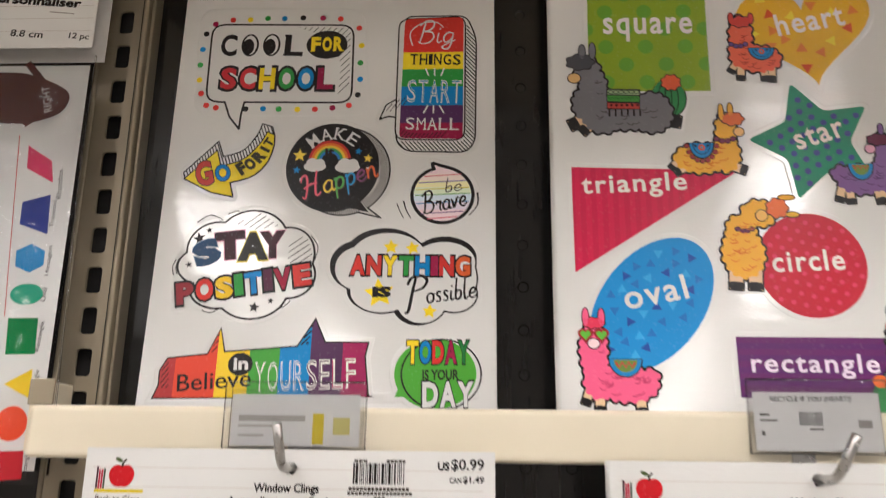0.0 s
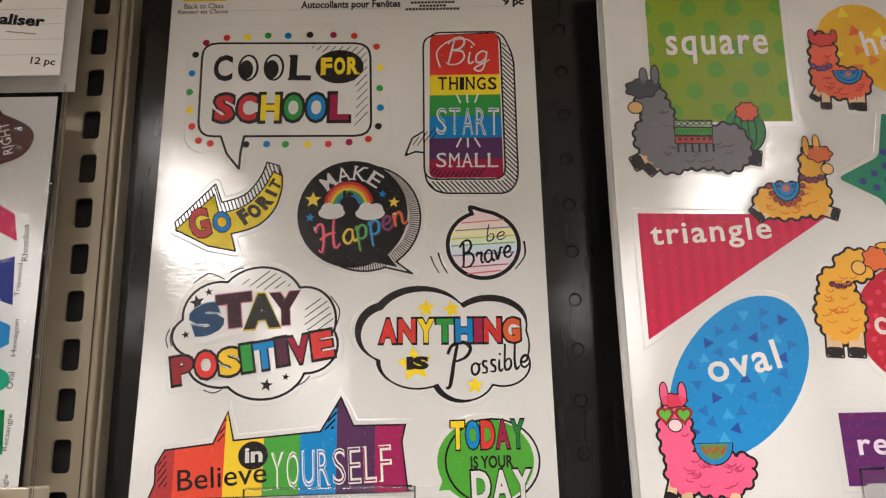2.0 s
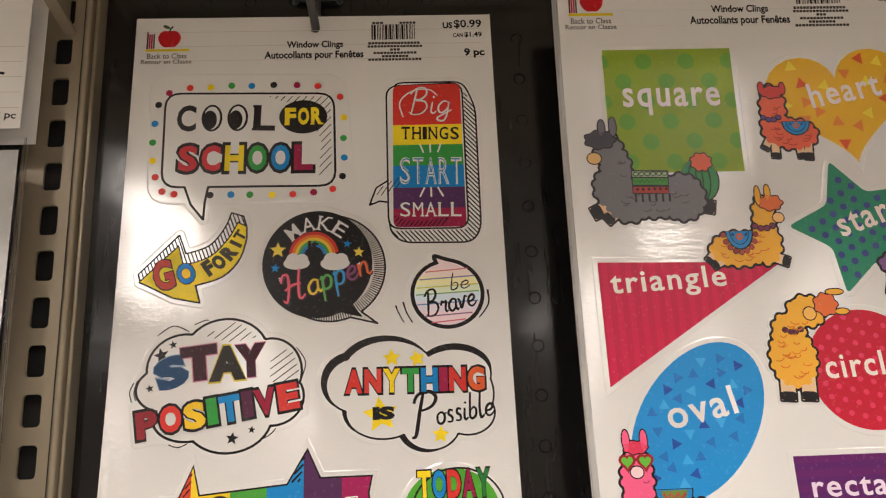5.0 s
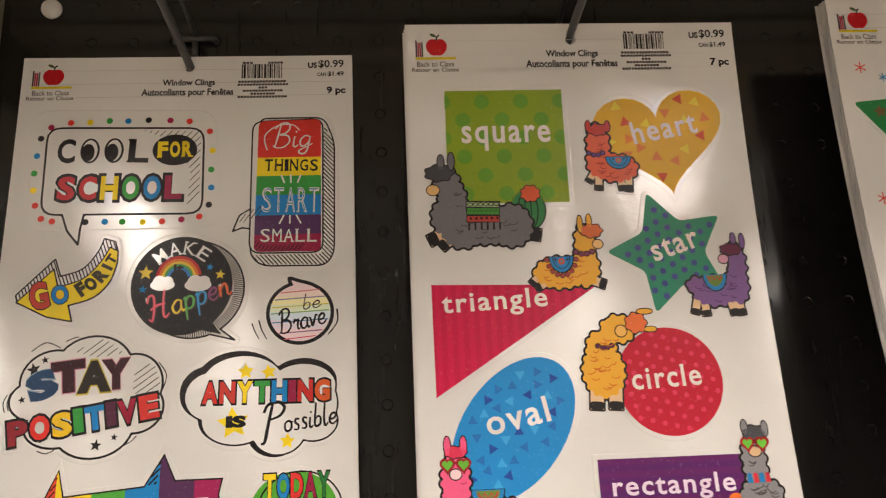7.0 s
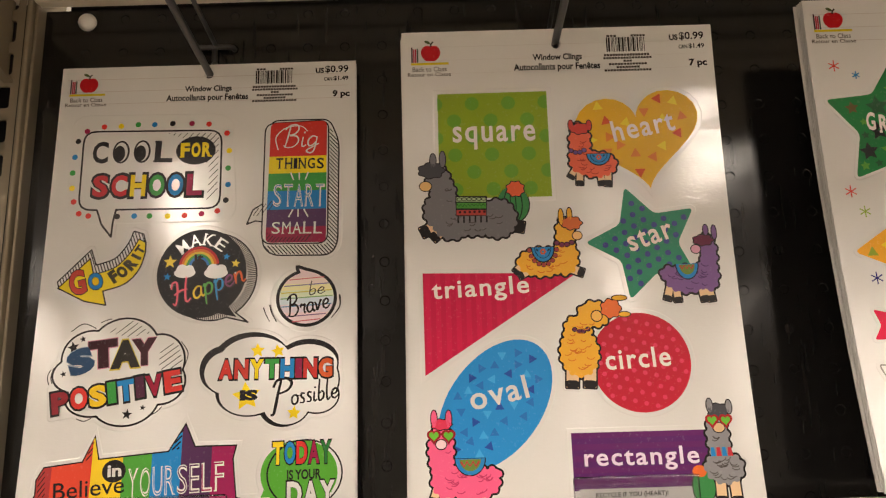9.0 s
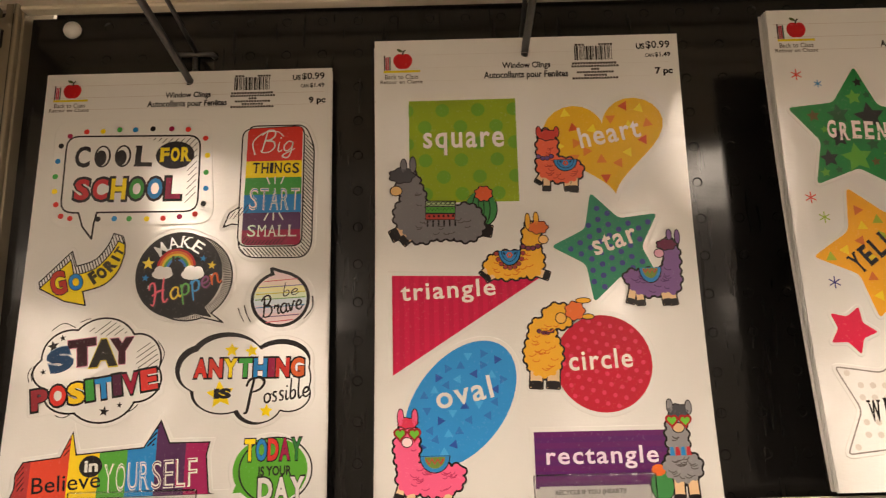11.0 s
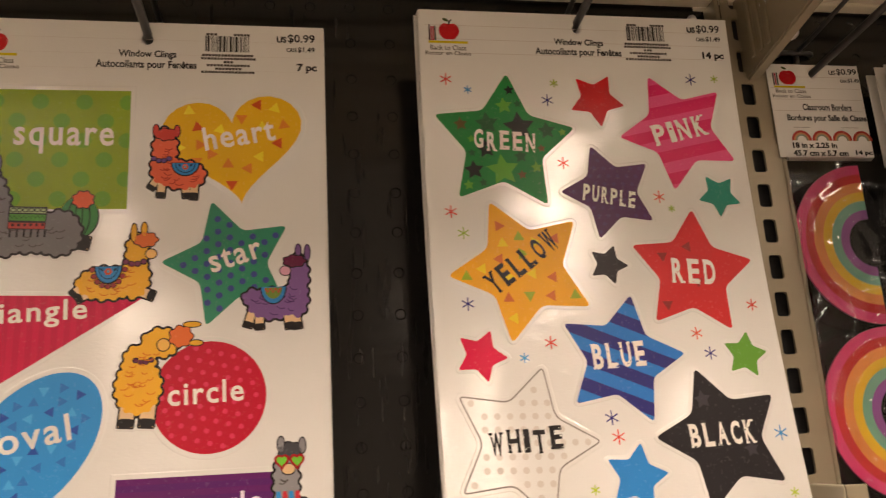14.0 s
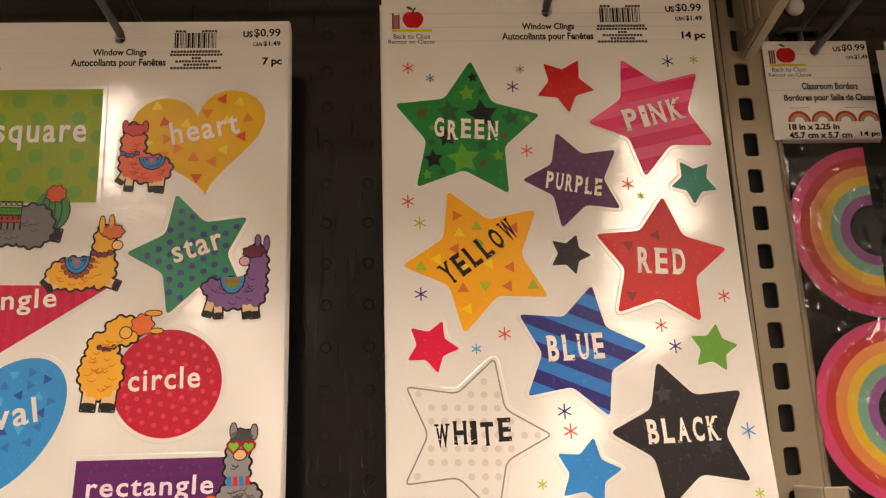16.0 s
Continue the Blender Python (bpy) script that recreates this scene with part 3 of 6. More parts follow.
            self.ink(parent, "serif", [[tuple(p) for p in q]], colour, k)

    def bands(self, parent, shape, cuts, colours, k, normal=(1, 0)):
        """Stripes of a shape between parallel cuts."""
        n = Vector((*normal, 0)).normalized()
        for a, b, col in zip(cuts, cuts[1:], colours):
            if not col:
                continue
            bm = fill([shape])
            for v, sgn in ((a, -1), (b, 1)):
                bmesh.ops.bisect_plane(bm, geom=bm.verts[:] + bm.edges[:] + bm.faces[:], dist=1e-6, plane_co=n * v, plane_no=n * sgn, clear_outer=True)
            if bm.faces:
                part("stripe", face_front(self.s.lay(bm, self.lift(k))), ink(col), parent)
            else:
                bm.free()

    def dots(self, parent, name, shape, pitch, r, colour, k, stagger=True, margin=0.0, rot=0.0, row=0.87):
        xs, ds = [p[0] for p in shape], [p[1] for p in shape]
        cx, cd = sum(xs) / len(xs), sum(ds) / len(ds)
        c, s = math.cos(radians(rot)), math.sin(radians(rot))
        out = []
        for j in range(-20, 21):
            for i in range(-20, 21):
                u, v = pitch * (i + (0.5 if stagger and j % 2 else 0)), pitch * j * (row if stagger else 1)
                o = oval(cx + u * c - v * s, cd + u * s + v * c, r, n=14)
                if within(grown(o, margin), shape):
                    out.append(o)
        if out:
            self.each(parent, name, out, colour, k)

    def triangles(self, parent, marks, size, colour, k, shape):
        """Small soft-cornered triangles, each with one tip turned to its angle."""
        for x, d, turn in marks:
            p = soft(oval(x, d, size, n=3, rot=turn), size * 0.12)
            if within(p, shape):
                self.ink(parent, "triangle_mark", [p], colour, k)

    def small_stars(self, parent, marks, colour, k, shape):
        """Printed five-pointed stars of several sizes, tip up."""
        for i, (x, d, r) in enumerate(marks):
            p = star_at(x, d, x - r * 0.1, d - r, 0.5)
            if within(p, shape):
                self.ink(parent, "star_mark", [p], colour, k + 0.2 * i)

    def brush(self, parent, text, p0, p1, h, colours, k, w, slant=0.25, edge=None):
        """Joined brush handwriting: every letter is a few tapering strokes."""
        a, u = Vector(p0), Vector(p1) - Vector(p0)
        total = sum(SCRIPT[ch][0] for ch in text)
        un = u.normalized()
        up = Vector((un.y, -un.x))
        pos = 0.0
        for i, ch in enumerate(text):
            adv, strokes = SCRIPT[ch]
            quads = []
            for st in strokes:
                line = curve(*[tuple(a + u * ((pos + x + slant * y * 0.5) / total) + up * (h * y)) for x, y in st], n=5)
                m = len(line) // 2
                quads += ribbon(line[:m + 1], w * 0.75, w) + ribbon(line[m:], w, w * 0.55)
            if edge:
                self.ink(parent, "lettering", [[(x + w * 0.45, d + w * 0.4) for x, d in q] for q in quads], edge, k - 0.5)
            self.ink(parent, "lettering", quads, colours[i % len(colours)], k)
            pos += adv

    def stamp(self, parent, text, p0, p1, h, colour, k, ground, seed, bold=0.022, narrow="I", rise=()):
        """Rubber-stamp slab letters with chipped, worn patches."""
        self.letters(parent, text, p0, p1, h, (colour,), k, edge=None, bold=bold, narrow=narrow, rise=rise, gap=0.14, serif=True)
        rng = random.Random(seed)
        a, u = Vector(p0), Vector(p1) - Vector(p0)
        un = u.normalized()
        up = Vector((un.y, -un.x))
        chips = []
        for _ in range(5 * len(text)):
            q = a + u * rng.random() + up * h * rng.choice((rng.uniform(0, 0.25), rng.uniform(0.2, 1.0)))
            r = rng.choice((0.25, 0.35, 0.5, 0.75))
            chips.append([(q.x + r * rng.uniform(0.6, 1.7) * math.cos(t), q.y + r * rng.uniform(0.5, 1.2) * math.sin(t)) for t in (math.pi * v / 3 for v in range(6))])
        self.ink(parent, "worn_chip", chips, ground, k + 2)["kind"] = "stuff"


def header(art, lx, price_x, pieces, hole, dy=0.0):
    """The printed strip at a sheet's head: ruled lines, apple mark, titles, bar code and price."""
    e = art.e
    for d in (9.5, 19.0, 28.5):
        art.ink(e, "ruled_line", ribbon([(4, d + dy), (art.s.w - 6, d + dy)], 0.35), "C9C0BA", -3)
    ax, ad = 19.5, 13.8 + dy
    ap = [(ax + 6.6 * (math.cos(t) * (1 - 0.10 * math.sin(t))), ad + 6.2 * math.sin(t) + (1.1 * math.exp(-(math.cos(t) * 3.2) ** 2) * (1 if math.sin(t) < 0 else -0.7))) for t in (2 * math.pi * k / 40 for k in range(40))]
    apple = art.ink(e, "apple_mark", [ap], "C41A22", -2)
    art.ink(apple, "stem", ribbon(curve((ax, ad - 4.4), (ax + 0.4, ad - 6.6), (ax + 1.9, ad - 8.2)), 1.0), "33261C", -1)
    art.ink(apple, "leaf", [oval(ax - 2.0, ad - 7.9, 2.2, 1.0, 25, 16)], "4E5B33", -1)
    for i, (c, hh) in enumerate((("4A3038", 11.0), ("B03346", 9.6), ("B03346", 9.6), ("4B5548", 10.0))):
        x = ax - 13.2 + 1.25 * i
        art.ink(e, "book_mark", [[(x, ad + 6.4 - hh), (x + 1.0, ad + 6.4 - hh), (x + 1.0, ad + 6.4), (x, ad + 6.4)]], c, -2)
    art.ink(e, "yellow_rule", [[(ax - 13.5, ad + 6.6), (ax + 12, ad + 6.6), (ax + 12, ad + 8.3), (ax - 13.5, ad + 8.3)]], "D9C21E", -2)
    art.words(e, "Back to Class", (ax - 12.5, ad + 13.0), (ax + 10.5, ad + 13.0), 3.4, "4A4038", -2, 0.005)
    art.words(e, "Retour en Classe", (ax - 15.8, ad + 16.4), (ax + 13.5, ad + 16.4), 2.8, "4A4038", -2, 0.005)
    art.words(e, "Window Clings", (88.5, 22.2 + dy), (122.0, 22.2 + dy), 5.8, BLK, -2, 0.020)
    art.words(e, "Autocollants pour Fenêtes", (75.5, 29.4 + dy), (134.0, 29.4 + dy), 6.4, BLK, -2, 0.020)
    rng = random.Random(7)
    x, bars = 139.0, []
    while x < 165.5:
        w = rng.choice((0.45, 0.45, 0.9, 1.3))
        bars.append([(x, 6.0 + dy), (x + w, 6.0 + dy), (x + w, 16.2 + dy), (x, 16.2 + dy)])
        x += w + rng.choice((0.4, 0.45, 0.8))
    code = art.ink(e, "bar_code", bars, BLK, -2)
    for xx, d, w, h in ((139.5, 4.2, 7, 1.2), (156, 4.2, 10, 1.2), (137, 17.8, 31, 1.3), (136.5, 20.0, 33, 1.2), (150, 22.2, 6, 1.2), (140, 24.4, 26, 1.2), (145, 26.6, 16, 1.2), (136.8, 28.8, 32, 1.2)):
        n, h = max(2, int(w / 1.9)), h * 1.25
        art.ink(code, "print_bar", [[(xx + w * i / n, d + dy), (xx + w * (i + 0.82) / n, d + dy), (xx + w * (i + 0.82) / n, d + h + dy), (xx + w * i / n, d + h + dy)] for i in range(n)], "423B36", -2)
    art.words(e, "US", (182.0, 9.2 + dy), (188.0, 9.2 + dy), 4.2, BLK, -2, 0.03)
    art.words(e, "$0.99", (188.8, 9.6 + dy), (205.5, 9.6 + dy), 6.2, BLK, -2, 0.012)
    art.words(e, "CAN", (188.0, 15.3 + dy), (194.0, 15.3 + dy), 2.8, BLK, -2, 0.02)
    art.words(e, "$1.49", (194.8, 15.6 + dy), (205.5, 15.6 + dy), 3.8, BLK, -2, 0.02)
    art.words(e, pieces, (206.5 - 5.6 * len(pieces) * 0.55, 29.2 + dy), (206.5, 29.2 + dy), 6.4, BLK, -2, 0.03)


# -- sheet of speech bubbles --
A = Art(FRONT[0], PARENTS[0])
header(A, 0, 0, "9 pc", HOLES[0])

box_in = soft([(19.4, 49.6), (116.3, 51.3), (117.1, 108.9), (19.9, 107.6)], 9)
tail = [(32.2, 105.9), (36.7, 118.3), (43.9, 127.3), (44.3, 117.3), (46.2, 106.0)]
dot_at = [((21.3, 49.2), MAR), ((33.1, 46.2), RED), ((45.0, 46.1), YEL), ((57.0, 45.2), GRN), ((68.6, 45.5), BLU), ((81.3, 45.1), BLK), ((94.9, 45.5), MAR), ((107.0, 46.3), RED), ((120.0, 53.5), RED),
          ((122.1, 66.8), YEL), ((121.8, 79.8), GRN), ((122.2, 91.9), BLU), ((121.1, 103.3), BLK), ((115.6, 110.9), RED), ((15.6, 56.7), BLK), ((14.2, 68.5), BLU), ((13.6, 80.2), GRN), ((14.2, 91.4), YEL),
          ((16.2, 101.4), RED), ((20.5, 110.1), RED), ((27.2, 111.9), RED), ((47.1, 112.9), BLK), ((58.7, 112.9), BLU), ((69.2, 113.2), GRN), ((81.6, 113.6), YEL), ((93.2, 113.5), RED), ((104.8, 112.6), MAR)]
c = A.cling("sticker", [soft([(12.6, 39.9), (120.8, 41.5), (126.3, 115.7), (15.1, 114.8)], 10), tail], label="cool-for-school bubble sticker ringed with coloured dots")
A.ink(c, "outline", [merge([tail, box_in], 0.7)], BLK, 0)
A.ink(c, "bubble", [merge([box_in, tail], -0.6)], WHT, 1)
for p, col in dot_at:
    A.ink(c, "dot", [oval(*p, 2.0, n=16)], col, 0)
A.ink(c, "pen_hatching", hatch([(77.7, 52.2), (114.4, 53.4), (115.1, 99.1), (107.6, 105.8), (109.2, 80.2), (97.6, 59.7)], 3.2, -48, 0.5), BLK, 2)
A.words(c, "C", (26.5, 73.9), (37.5, 73.9), 16.50, BLK, 3, 0.02)
A.each(c, "lettering", [oval(46.4, 65.7, 5.95, 8.46), oval(61.1, 65.7, 5.95, 8.46)], BLK, 2)
A.each(c, "lettering", [oval(46.4, 65.7, 4.56, 7.19), oval(61.1, 65.7, 4.56, 7.19)], WHT, 3)
A.each(c, "lettering", [oval(45.3, 66.9, 3.97, 5.92), oval(59.9, 67.0, 3.97, 5.92)], BLK, 4)
A.words(c, "L", (69.9, 74.0), (82.5, 74.4), 16.07, BLK, 3, 0.02)
A.feet(c, "L", (69.9, 74.0), (82.5, 74.4), 16.07, BLK, 3)
A.ink(c, "oval_patch", [oval(98.7, 66.0, 13.89, 10.59)], BLK, 3)
A.letters(c, "FOR", (87.6, 71.2), (110.2, 71.0), 11.0, (YEL,), 4, edge=None, bold=0.035, gap=0.07, serif=True)
A.letters(c, "SCHOOL", (27.3, 98.4), (105.4, 99.2), 15.75, ("C6323A", "CC363C", YEL, GRN, BLU, MAR), 3, bold=0.030, wide=0.13, gap=0.09)

# block of rainbow stripes
face = soft([(147.0, 47.5), (191.7, 45.9), (191.5, 136.2), (146.6, 135.6)], 7)
side = soft([(150.9, 45.1), (192.5, 45.1), (199.0, 61.9), (198.5, 136.8), (193.1, 144.6), (154.1, 143.8), (147.0, 136.8)], 6)
tail = [(156.2, 103.2), (146.9, 106.6), (140.1, 110.9), (136.1, 121.3), (141.9, 119.0), (148.1, 120.0), (156.6, 121.1)]
c = A.cling("sticker", [side, tail], label="rainbow-striped tall block sticker with white lettering")
A.ink(c, "side_face", [merge([side, tail], 0.5)], BLK, 0)
A.ink(c, "side_fill", [merge([side, tail], -0.5)], WHT, 1)
A.ink(c, "pen_hatching", hatch([(192.5, 51.1), (198.6, 61.9), (198.1, 136.8), (193.1, 143.8), (154.1, 143.0), (147.8, 136.9), (190.8, 137.0)], 1.9, 48, 0.75), BLK, 2)
A.ink(c, "outline", [grown(face, 0.5)], BLK, 3)
A.ink(c, "block_face", [grown(face, -0.5)], WHT, 4)
stripes = soft([(150.9, 47.2), (190.5, 46.3), (190.4, 135.4), (149.3, 134.9)], 4)
A.bands(c, stripes, [mm_d for mm_d in (45.2, 72.5, 85.1, 97.9, 111.4, 124.0, 136.4)], (RED, YEL, GRN, BLU, PUR, MAR), 5, (0, 1))
A.brush(c, "Big", (159.5, 66.0), (184.5, 65.0), 16.5, (WHT,), 6, 1.15)
A.ink(c, "lettering", ribbon(curve((156.5, 67.5), (154.8, 58.0), (162.0, 51.0), (172.0, 50.0), (177.0, 54.0), n=6), 0.9, 0.6), WHT, 6)
A.letters(c, "THINGS", (154.5, 81.6), (189.2, 82.3), 7.98, (BLK,), 5, edge=None, bold=0.008, gap=0.1, serif=True)
A.letters(c, "START", (153.0, 109.2), (189.6, 110.0), 16.48, (WHT,), 6, edge=None, bold=0.004, gap=0.08)
A.letters(c, "START", (153.6, 108.6), (188.9, 109.4), 15.3, ("2C90B8",), 7, edge=None, bold=-0.024, gap=0.12)
A.each(c, "ray", [q for x in (512, 530, 549) for q in ribbon([((171.5, 84.6)[0] + (x - 530) * 0.33, (171.5, 84.6)[1]), ((171.6, 90.1)[0] + (x - 530) * 0.22, (171.6, 90.1)[1])], 1.0)] + [q for x in (512, 530, 549) for q in ribbon([((171.2, 111.4)[0] + (x - 530) * 0.2, (171.2, 111.4)[1]), ((171.2, 117.1)[0] + (x - 530) * 0.36, (171.2, 117.1)[1])], 1.0)], WHT, 6)
A.letters(c, "SMALL", (152.6, 128.6), (188.4, 129.3), 8.48, (WHT,), 5, edge=None, bold=-0.004, gap=0.1, serif=True)

A.ink(c, "pen_hatching", hatch([(150.0, 127.5), (156.0, 131.0), (168.0, 131.5), (180.0, 129.8), (178.0, 134.6), (150.5, 134.4)], 2.0, -52, 0.6) + hatch([(154.0, 104.6), (147.4, 107.8), (141.4, 112.0), (140.0, 117.0), (149.0, 113.0), (154.0, 110.0)], 2.2, -55, 0.5), "2A1620", 8)

# bent arrow
arrow = [(11.5, 162.2), (31.4, 142.4), (34.6, 153.5)] + curve((35.0, 153.5), (48.7, 148.9), (58.2, 138.9), (63.3, 129.5), n=4)[1:] + [(68.1, 132.0)] + curve((68.8, 136.0), (65.1, 150.2), (56.0, 160.4), (41.6, 165.0), n=4)[1:] + [(44.3, 174.7), (29.7, 171.6)]
back = [(10.7, 157.9), (31.6, 136.1), (35.5, 146.9)] + curve((35.9, 146.9), (48.2, 142.6), (56.2, 132.5), (59.5, 123.8), n=4)[1:] + [(66.2, 126.0), (68.2, 132.8), (58.1, 147.6), (35.1, 154.7), (12.3, 163.0)]
c = A.cling("sticker", [back, arrow], label="yellow bent-arrow sticker with a hatched upper edge")
A.ink(c, "outline", [merge([back, arrow], 0.5)], BLK, 0)
A.ink(c, "arrow_edge", [grown(back, -0.4)], WHT, 1)
A.ink(c, "pen_hatching", hatch(back, 2.0, 70, 0.7), BLK, 2)
A.ink(c, "arrow_outline", [grown(arrow, 0.4)], BLK, 3)
A.ink(c, "arrow_face", [grown(arrow, -0.4)], YEL, 4)
A.letters(c, "G", (20.8, 168.6), (32.2, 165.5), 17.14, ("C9442F",), 5, wide=0.04, bold=0.03)
A.letters(c, "O", (33.3, 165.5), (43.2, 162.0), 11.69, (BLU,), 5, wide=0.05, bold=0.03)
A.words(c, "F", (48.8, 160.6), (53.1, 157.6), 9.40, "3A3312", 5, 0.05)
A.words(c, "O", (54.3, 157.6), (58.9, 153.1), 8.65, "3A3312", 5, 0.05)
A.words(c, "R", (60.0, 152.3), (64.5, 147.0), 8.68, "3A3312", 5, 0.05)
A.words(c, "I", (65.1, 144.6), (66.1, 142.7), 7.16, "3A3312", 5, 0.03)
A.words(c, "T", (66.0, 141.1), (68.8, 136.4), 6.37, "3A3312", 5, 0.03)

# round black bubble
disc = oval(107.2, 154.6, 30.09, 30.57, n=48)
rim = oval(114.2, 157.1, 30.06, 30.14, n=48)
tail = [(111.6, 180.9), (124.5, 185.1), (139.6, 189.0), (128.8, 180.7), (124.0, 172.9)]
c = A.cling("sticker", [disc, rim, tail], label="round black bubble sticker with a rainbow and pastel script")
A.ink(c, "outline", [merge([rim, tail], 0.5)], BLK, 0)
A.ink(c, "rim", [merge([rim, tail], -0.5)], "CFCBC6", 1)
spokes = []
for k in range(70):
    t = radians(-75 + 185 * k / 70)
    spokes += ribbon([tuple(Vector((114.2, 157.1)) + Vector((math.cos(t) * r * 30.06, math.sin(t) * r * 30.14))) for r in (0.80, 0.985)], 0.55)
A.ink(c, "pen_hatching", spokes, BLK, 2)
A.ink(c, "disc", [merge([disc, [(113.8, 181.0), (132.0, 185.4), (123.3, 175.2)]])], "1B1819", 3)
for i, ch in enumerate("MAKE"):
    a = radians(-128 + 24 * i)
    u = Vector((-math.sin(a), math.cos(a)))
    m = Vector((107.2, 154.6)) + Vector((math.cos(a) * 17.90, math.sin(a) * 19.21))
    A.words(c, ch, m - u * 3.46, m + u * 3.46, 8.36, WHT, 4, 0.0)
    A.feet(c, ch, m - u * 3.46, m + u * 3.46, 8.36, WHT, 4)
for i, col in enumerate(("C8372E", "E37A2B", "EBC53A", "4D9E58", "3B7FC4")):
    ro, ri = 36 - 4.4 * i, 36 - 4.4 * (i + 1)
    o = oval(105.1, 150.2, 0.38 * ro, 0.39 * ro, n=24, a0=188, a1=352)
    q = oval(105.1, 150.2, 0.38 * ri, 0.39 * ri, n=24, a0=188, a1=352)
    A.ink(c, "rainbow_band", [[o[k], o[k + 1], q[k + 1], q[k]] for k in range(23)], col, 4)
A.ink(c, "cloud", [merge([oval(95.8, 154.2, 7.24, 3.53), oval(93.8, 152.2, 3.81, 3.92), oval(98.7, 152.0, 3.43, 3.14)])], WHT, 5)
A.ink(c, "cloud", [merge([oval(116.8, 154.8, 8.00, 3.92), oval(114.8, 152.4, 4.19, 3.92), oval(120.1, 152.6, 3.81, 3.53)])], WHT, 5)
A.each(c, "star_mark", [star_at(85.5, 146.4, 85.6, 141.7, 0.45)], "F1D649", 4)
A.each(c, "star_mark", [star_at(129.8, 148.6, 130.1, 145.4, 0.45)], "F1D649", 4)
A.each(c, "star_mark", [star_at(84.2, 156.6, 84.4, 153.9, 0.45), star_at(123.5, 143.7, 123.8, 141.3, 0.45)], BLU, 4)
A.each(c, "star_mark", [star_at(87.6, 162.9, 87.9, 161.0, 0.45), star_at(130.1, 155.6, 130.4, 154.1, 0.45)], WHT, 4)
A.words(c, "it", (101.9, 147.3), (108.0, 147.1), 5.94, "241A18", 6, 0.03)
A.brush(c, "Happen", (89.5, 177.0), (137.0, 160.5), 16.5, ("E9667A", "F0D24C", "67B25A", "48A0DC", "8A4A78", "E8703F"), 5, 1.5, edge="4A3438")

# small striped bubble
bub = oval(177.9, 173.7, 19.64, 18.90, n=40)
tip = curve((170.6, 163.5), (173.2, 160.0), (170.8, 152.0), (177.5, 153.6), (186.5, 156.6), (192.5, 162.5), n=4) + [(180.0, 168.0)]
c = A.cling("sticker", [oval(177.9, 174.1, 21.15, 19.67), tip], label="small white bubble sticker with rainbow pen lines")
A.ink(c, "outline", [merge([bub, tip], 0.7)], BLK, 0)
inner = merge([bub, tip], -1.5)
A.ink(c, "bubble", [inner], WHT, 1)
A.bands(c, inner, [150.0, 159.5, 164.0, 168.5, 173.0, 178.0, 183.5, 195.0], ("F4DCE0", "F6E6DC", "F7F2BE", "E8F2D6", "DFEBF4", "EAE0EC", "F4DCE2"), 1.5, (0, 1))
for y, col in ((494, "D97C86"), (505, "8B83B4"), (517, "D6CB5A"), (527, "86B374"), (541, "5C93C0"), (558, "8C6C92"), (567, "D66A7C")):
    w = 17.37 * math.sqrt(max(0.05, 1 - ((y - 528) / 46) ** 2))
    A.ink(c, "pen_line", ribbon([((177.9, 173.7)[0] - w, (177.9, 173.7)[1] + (y - 528) * 0.39 + 0.8), ((177.9, 173.7)[0] + w, (177.9, 173.7)[1] + (y - 528) * 0.39 - 0.8)], 0.7), col, 2)
A.ink(c, "pen_line", ribbon(curve((153.5, 177.6), (155.2, 183.4), (158.3, 189.2), n=4), 1.0, 0.6) + ribbon(curve((149.4, 179.4), (151.1, 184.0), (153.8, 189.0), n=4), 0.8, 0.5) + ribbon(curve((199.9, 172.0), (200.0, 180.0), (194.5, 187.6), n=5), 1.2, 0.6), BLK, 0)
A.brush(c, "be", (179.0, 172.0), (190.0, 170.6), 9.5, ("33302F",), 3, 0.8)
A.brush(c, "Brave", (166.0, 186.5), (193.5, 180.4), 14.0, (BLK,), 3, 1.45)

# cloud with star marks
puffs = [(38.0, 209.5, 19.99, 18.54), (59.3, 203.5, 23.03, 20.16), (82.9, 213.1, 17.01, 18.49), (29.7, 220.3, 16.56, 12.46), (41.1, 235.9, 18.25, 12.27), (61.9, 236.2, 23.00, 18.40), (84.2, 226.3, 16.89, 15.33), (58.0, 219.7, 25.78, 22.03)]
word = [(15.7, 247.3), (13.8, 229.3), (98.8, 219.1), (100.4, 234.4)]
c = A.cling("sticker", [oval(*p) for p in puffs] + [word], label="cloud-shaped sticker with fat coloured letters", margin=2.2)
A.ink(c, "outline", [merge([oval(*p) for p in puffs])], BLK, 0)
A.ink(c, "cloud_face", [merge([oval(*p) for p in puffs], -1.3)], WHT, 1)
A.ink(c, "pen_hatching", hatch([(47.3, 192.7), (64.6, 185.6), (75.7, 194.3), (61.8, 196.8)], 3.2, -38, 0.5) + hatch([(82.8, 205.7), (93.6, 200.4), (98.1, 213.5), (89.5, 224.3), (82.8, 216.8)], 3.2, -36, 0.5), BLK, 2)
A.each(c, "star_mark", [star_at(25.8, 202.5, 24.7, 198.4, 0.42), star_at(31.6, 197.1, 31.1, 194.8, 0.42), star_at(20.9, 219.7, 20.3, 217.5, 0.42), star_at(64.2, 246.6, 64.6, 243.1, 0.42), star_at(74.0, 242.6, 74.2, 240.5, 0.42)], BLK, 2)
A.letters(c, "S", (25.6, 223.1), (43.4, 216.3), 16.98, ("22456B",), 3, edge="8FA3B5", bold=0.05, wide=0.03)
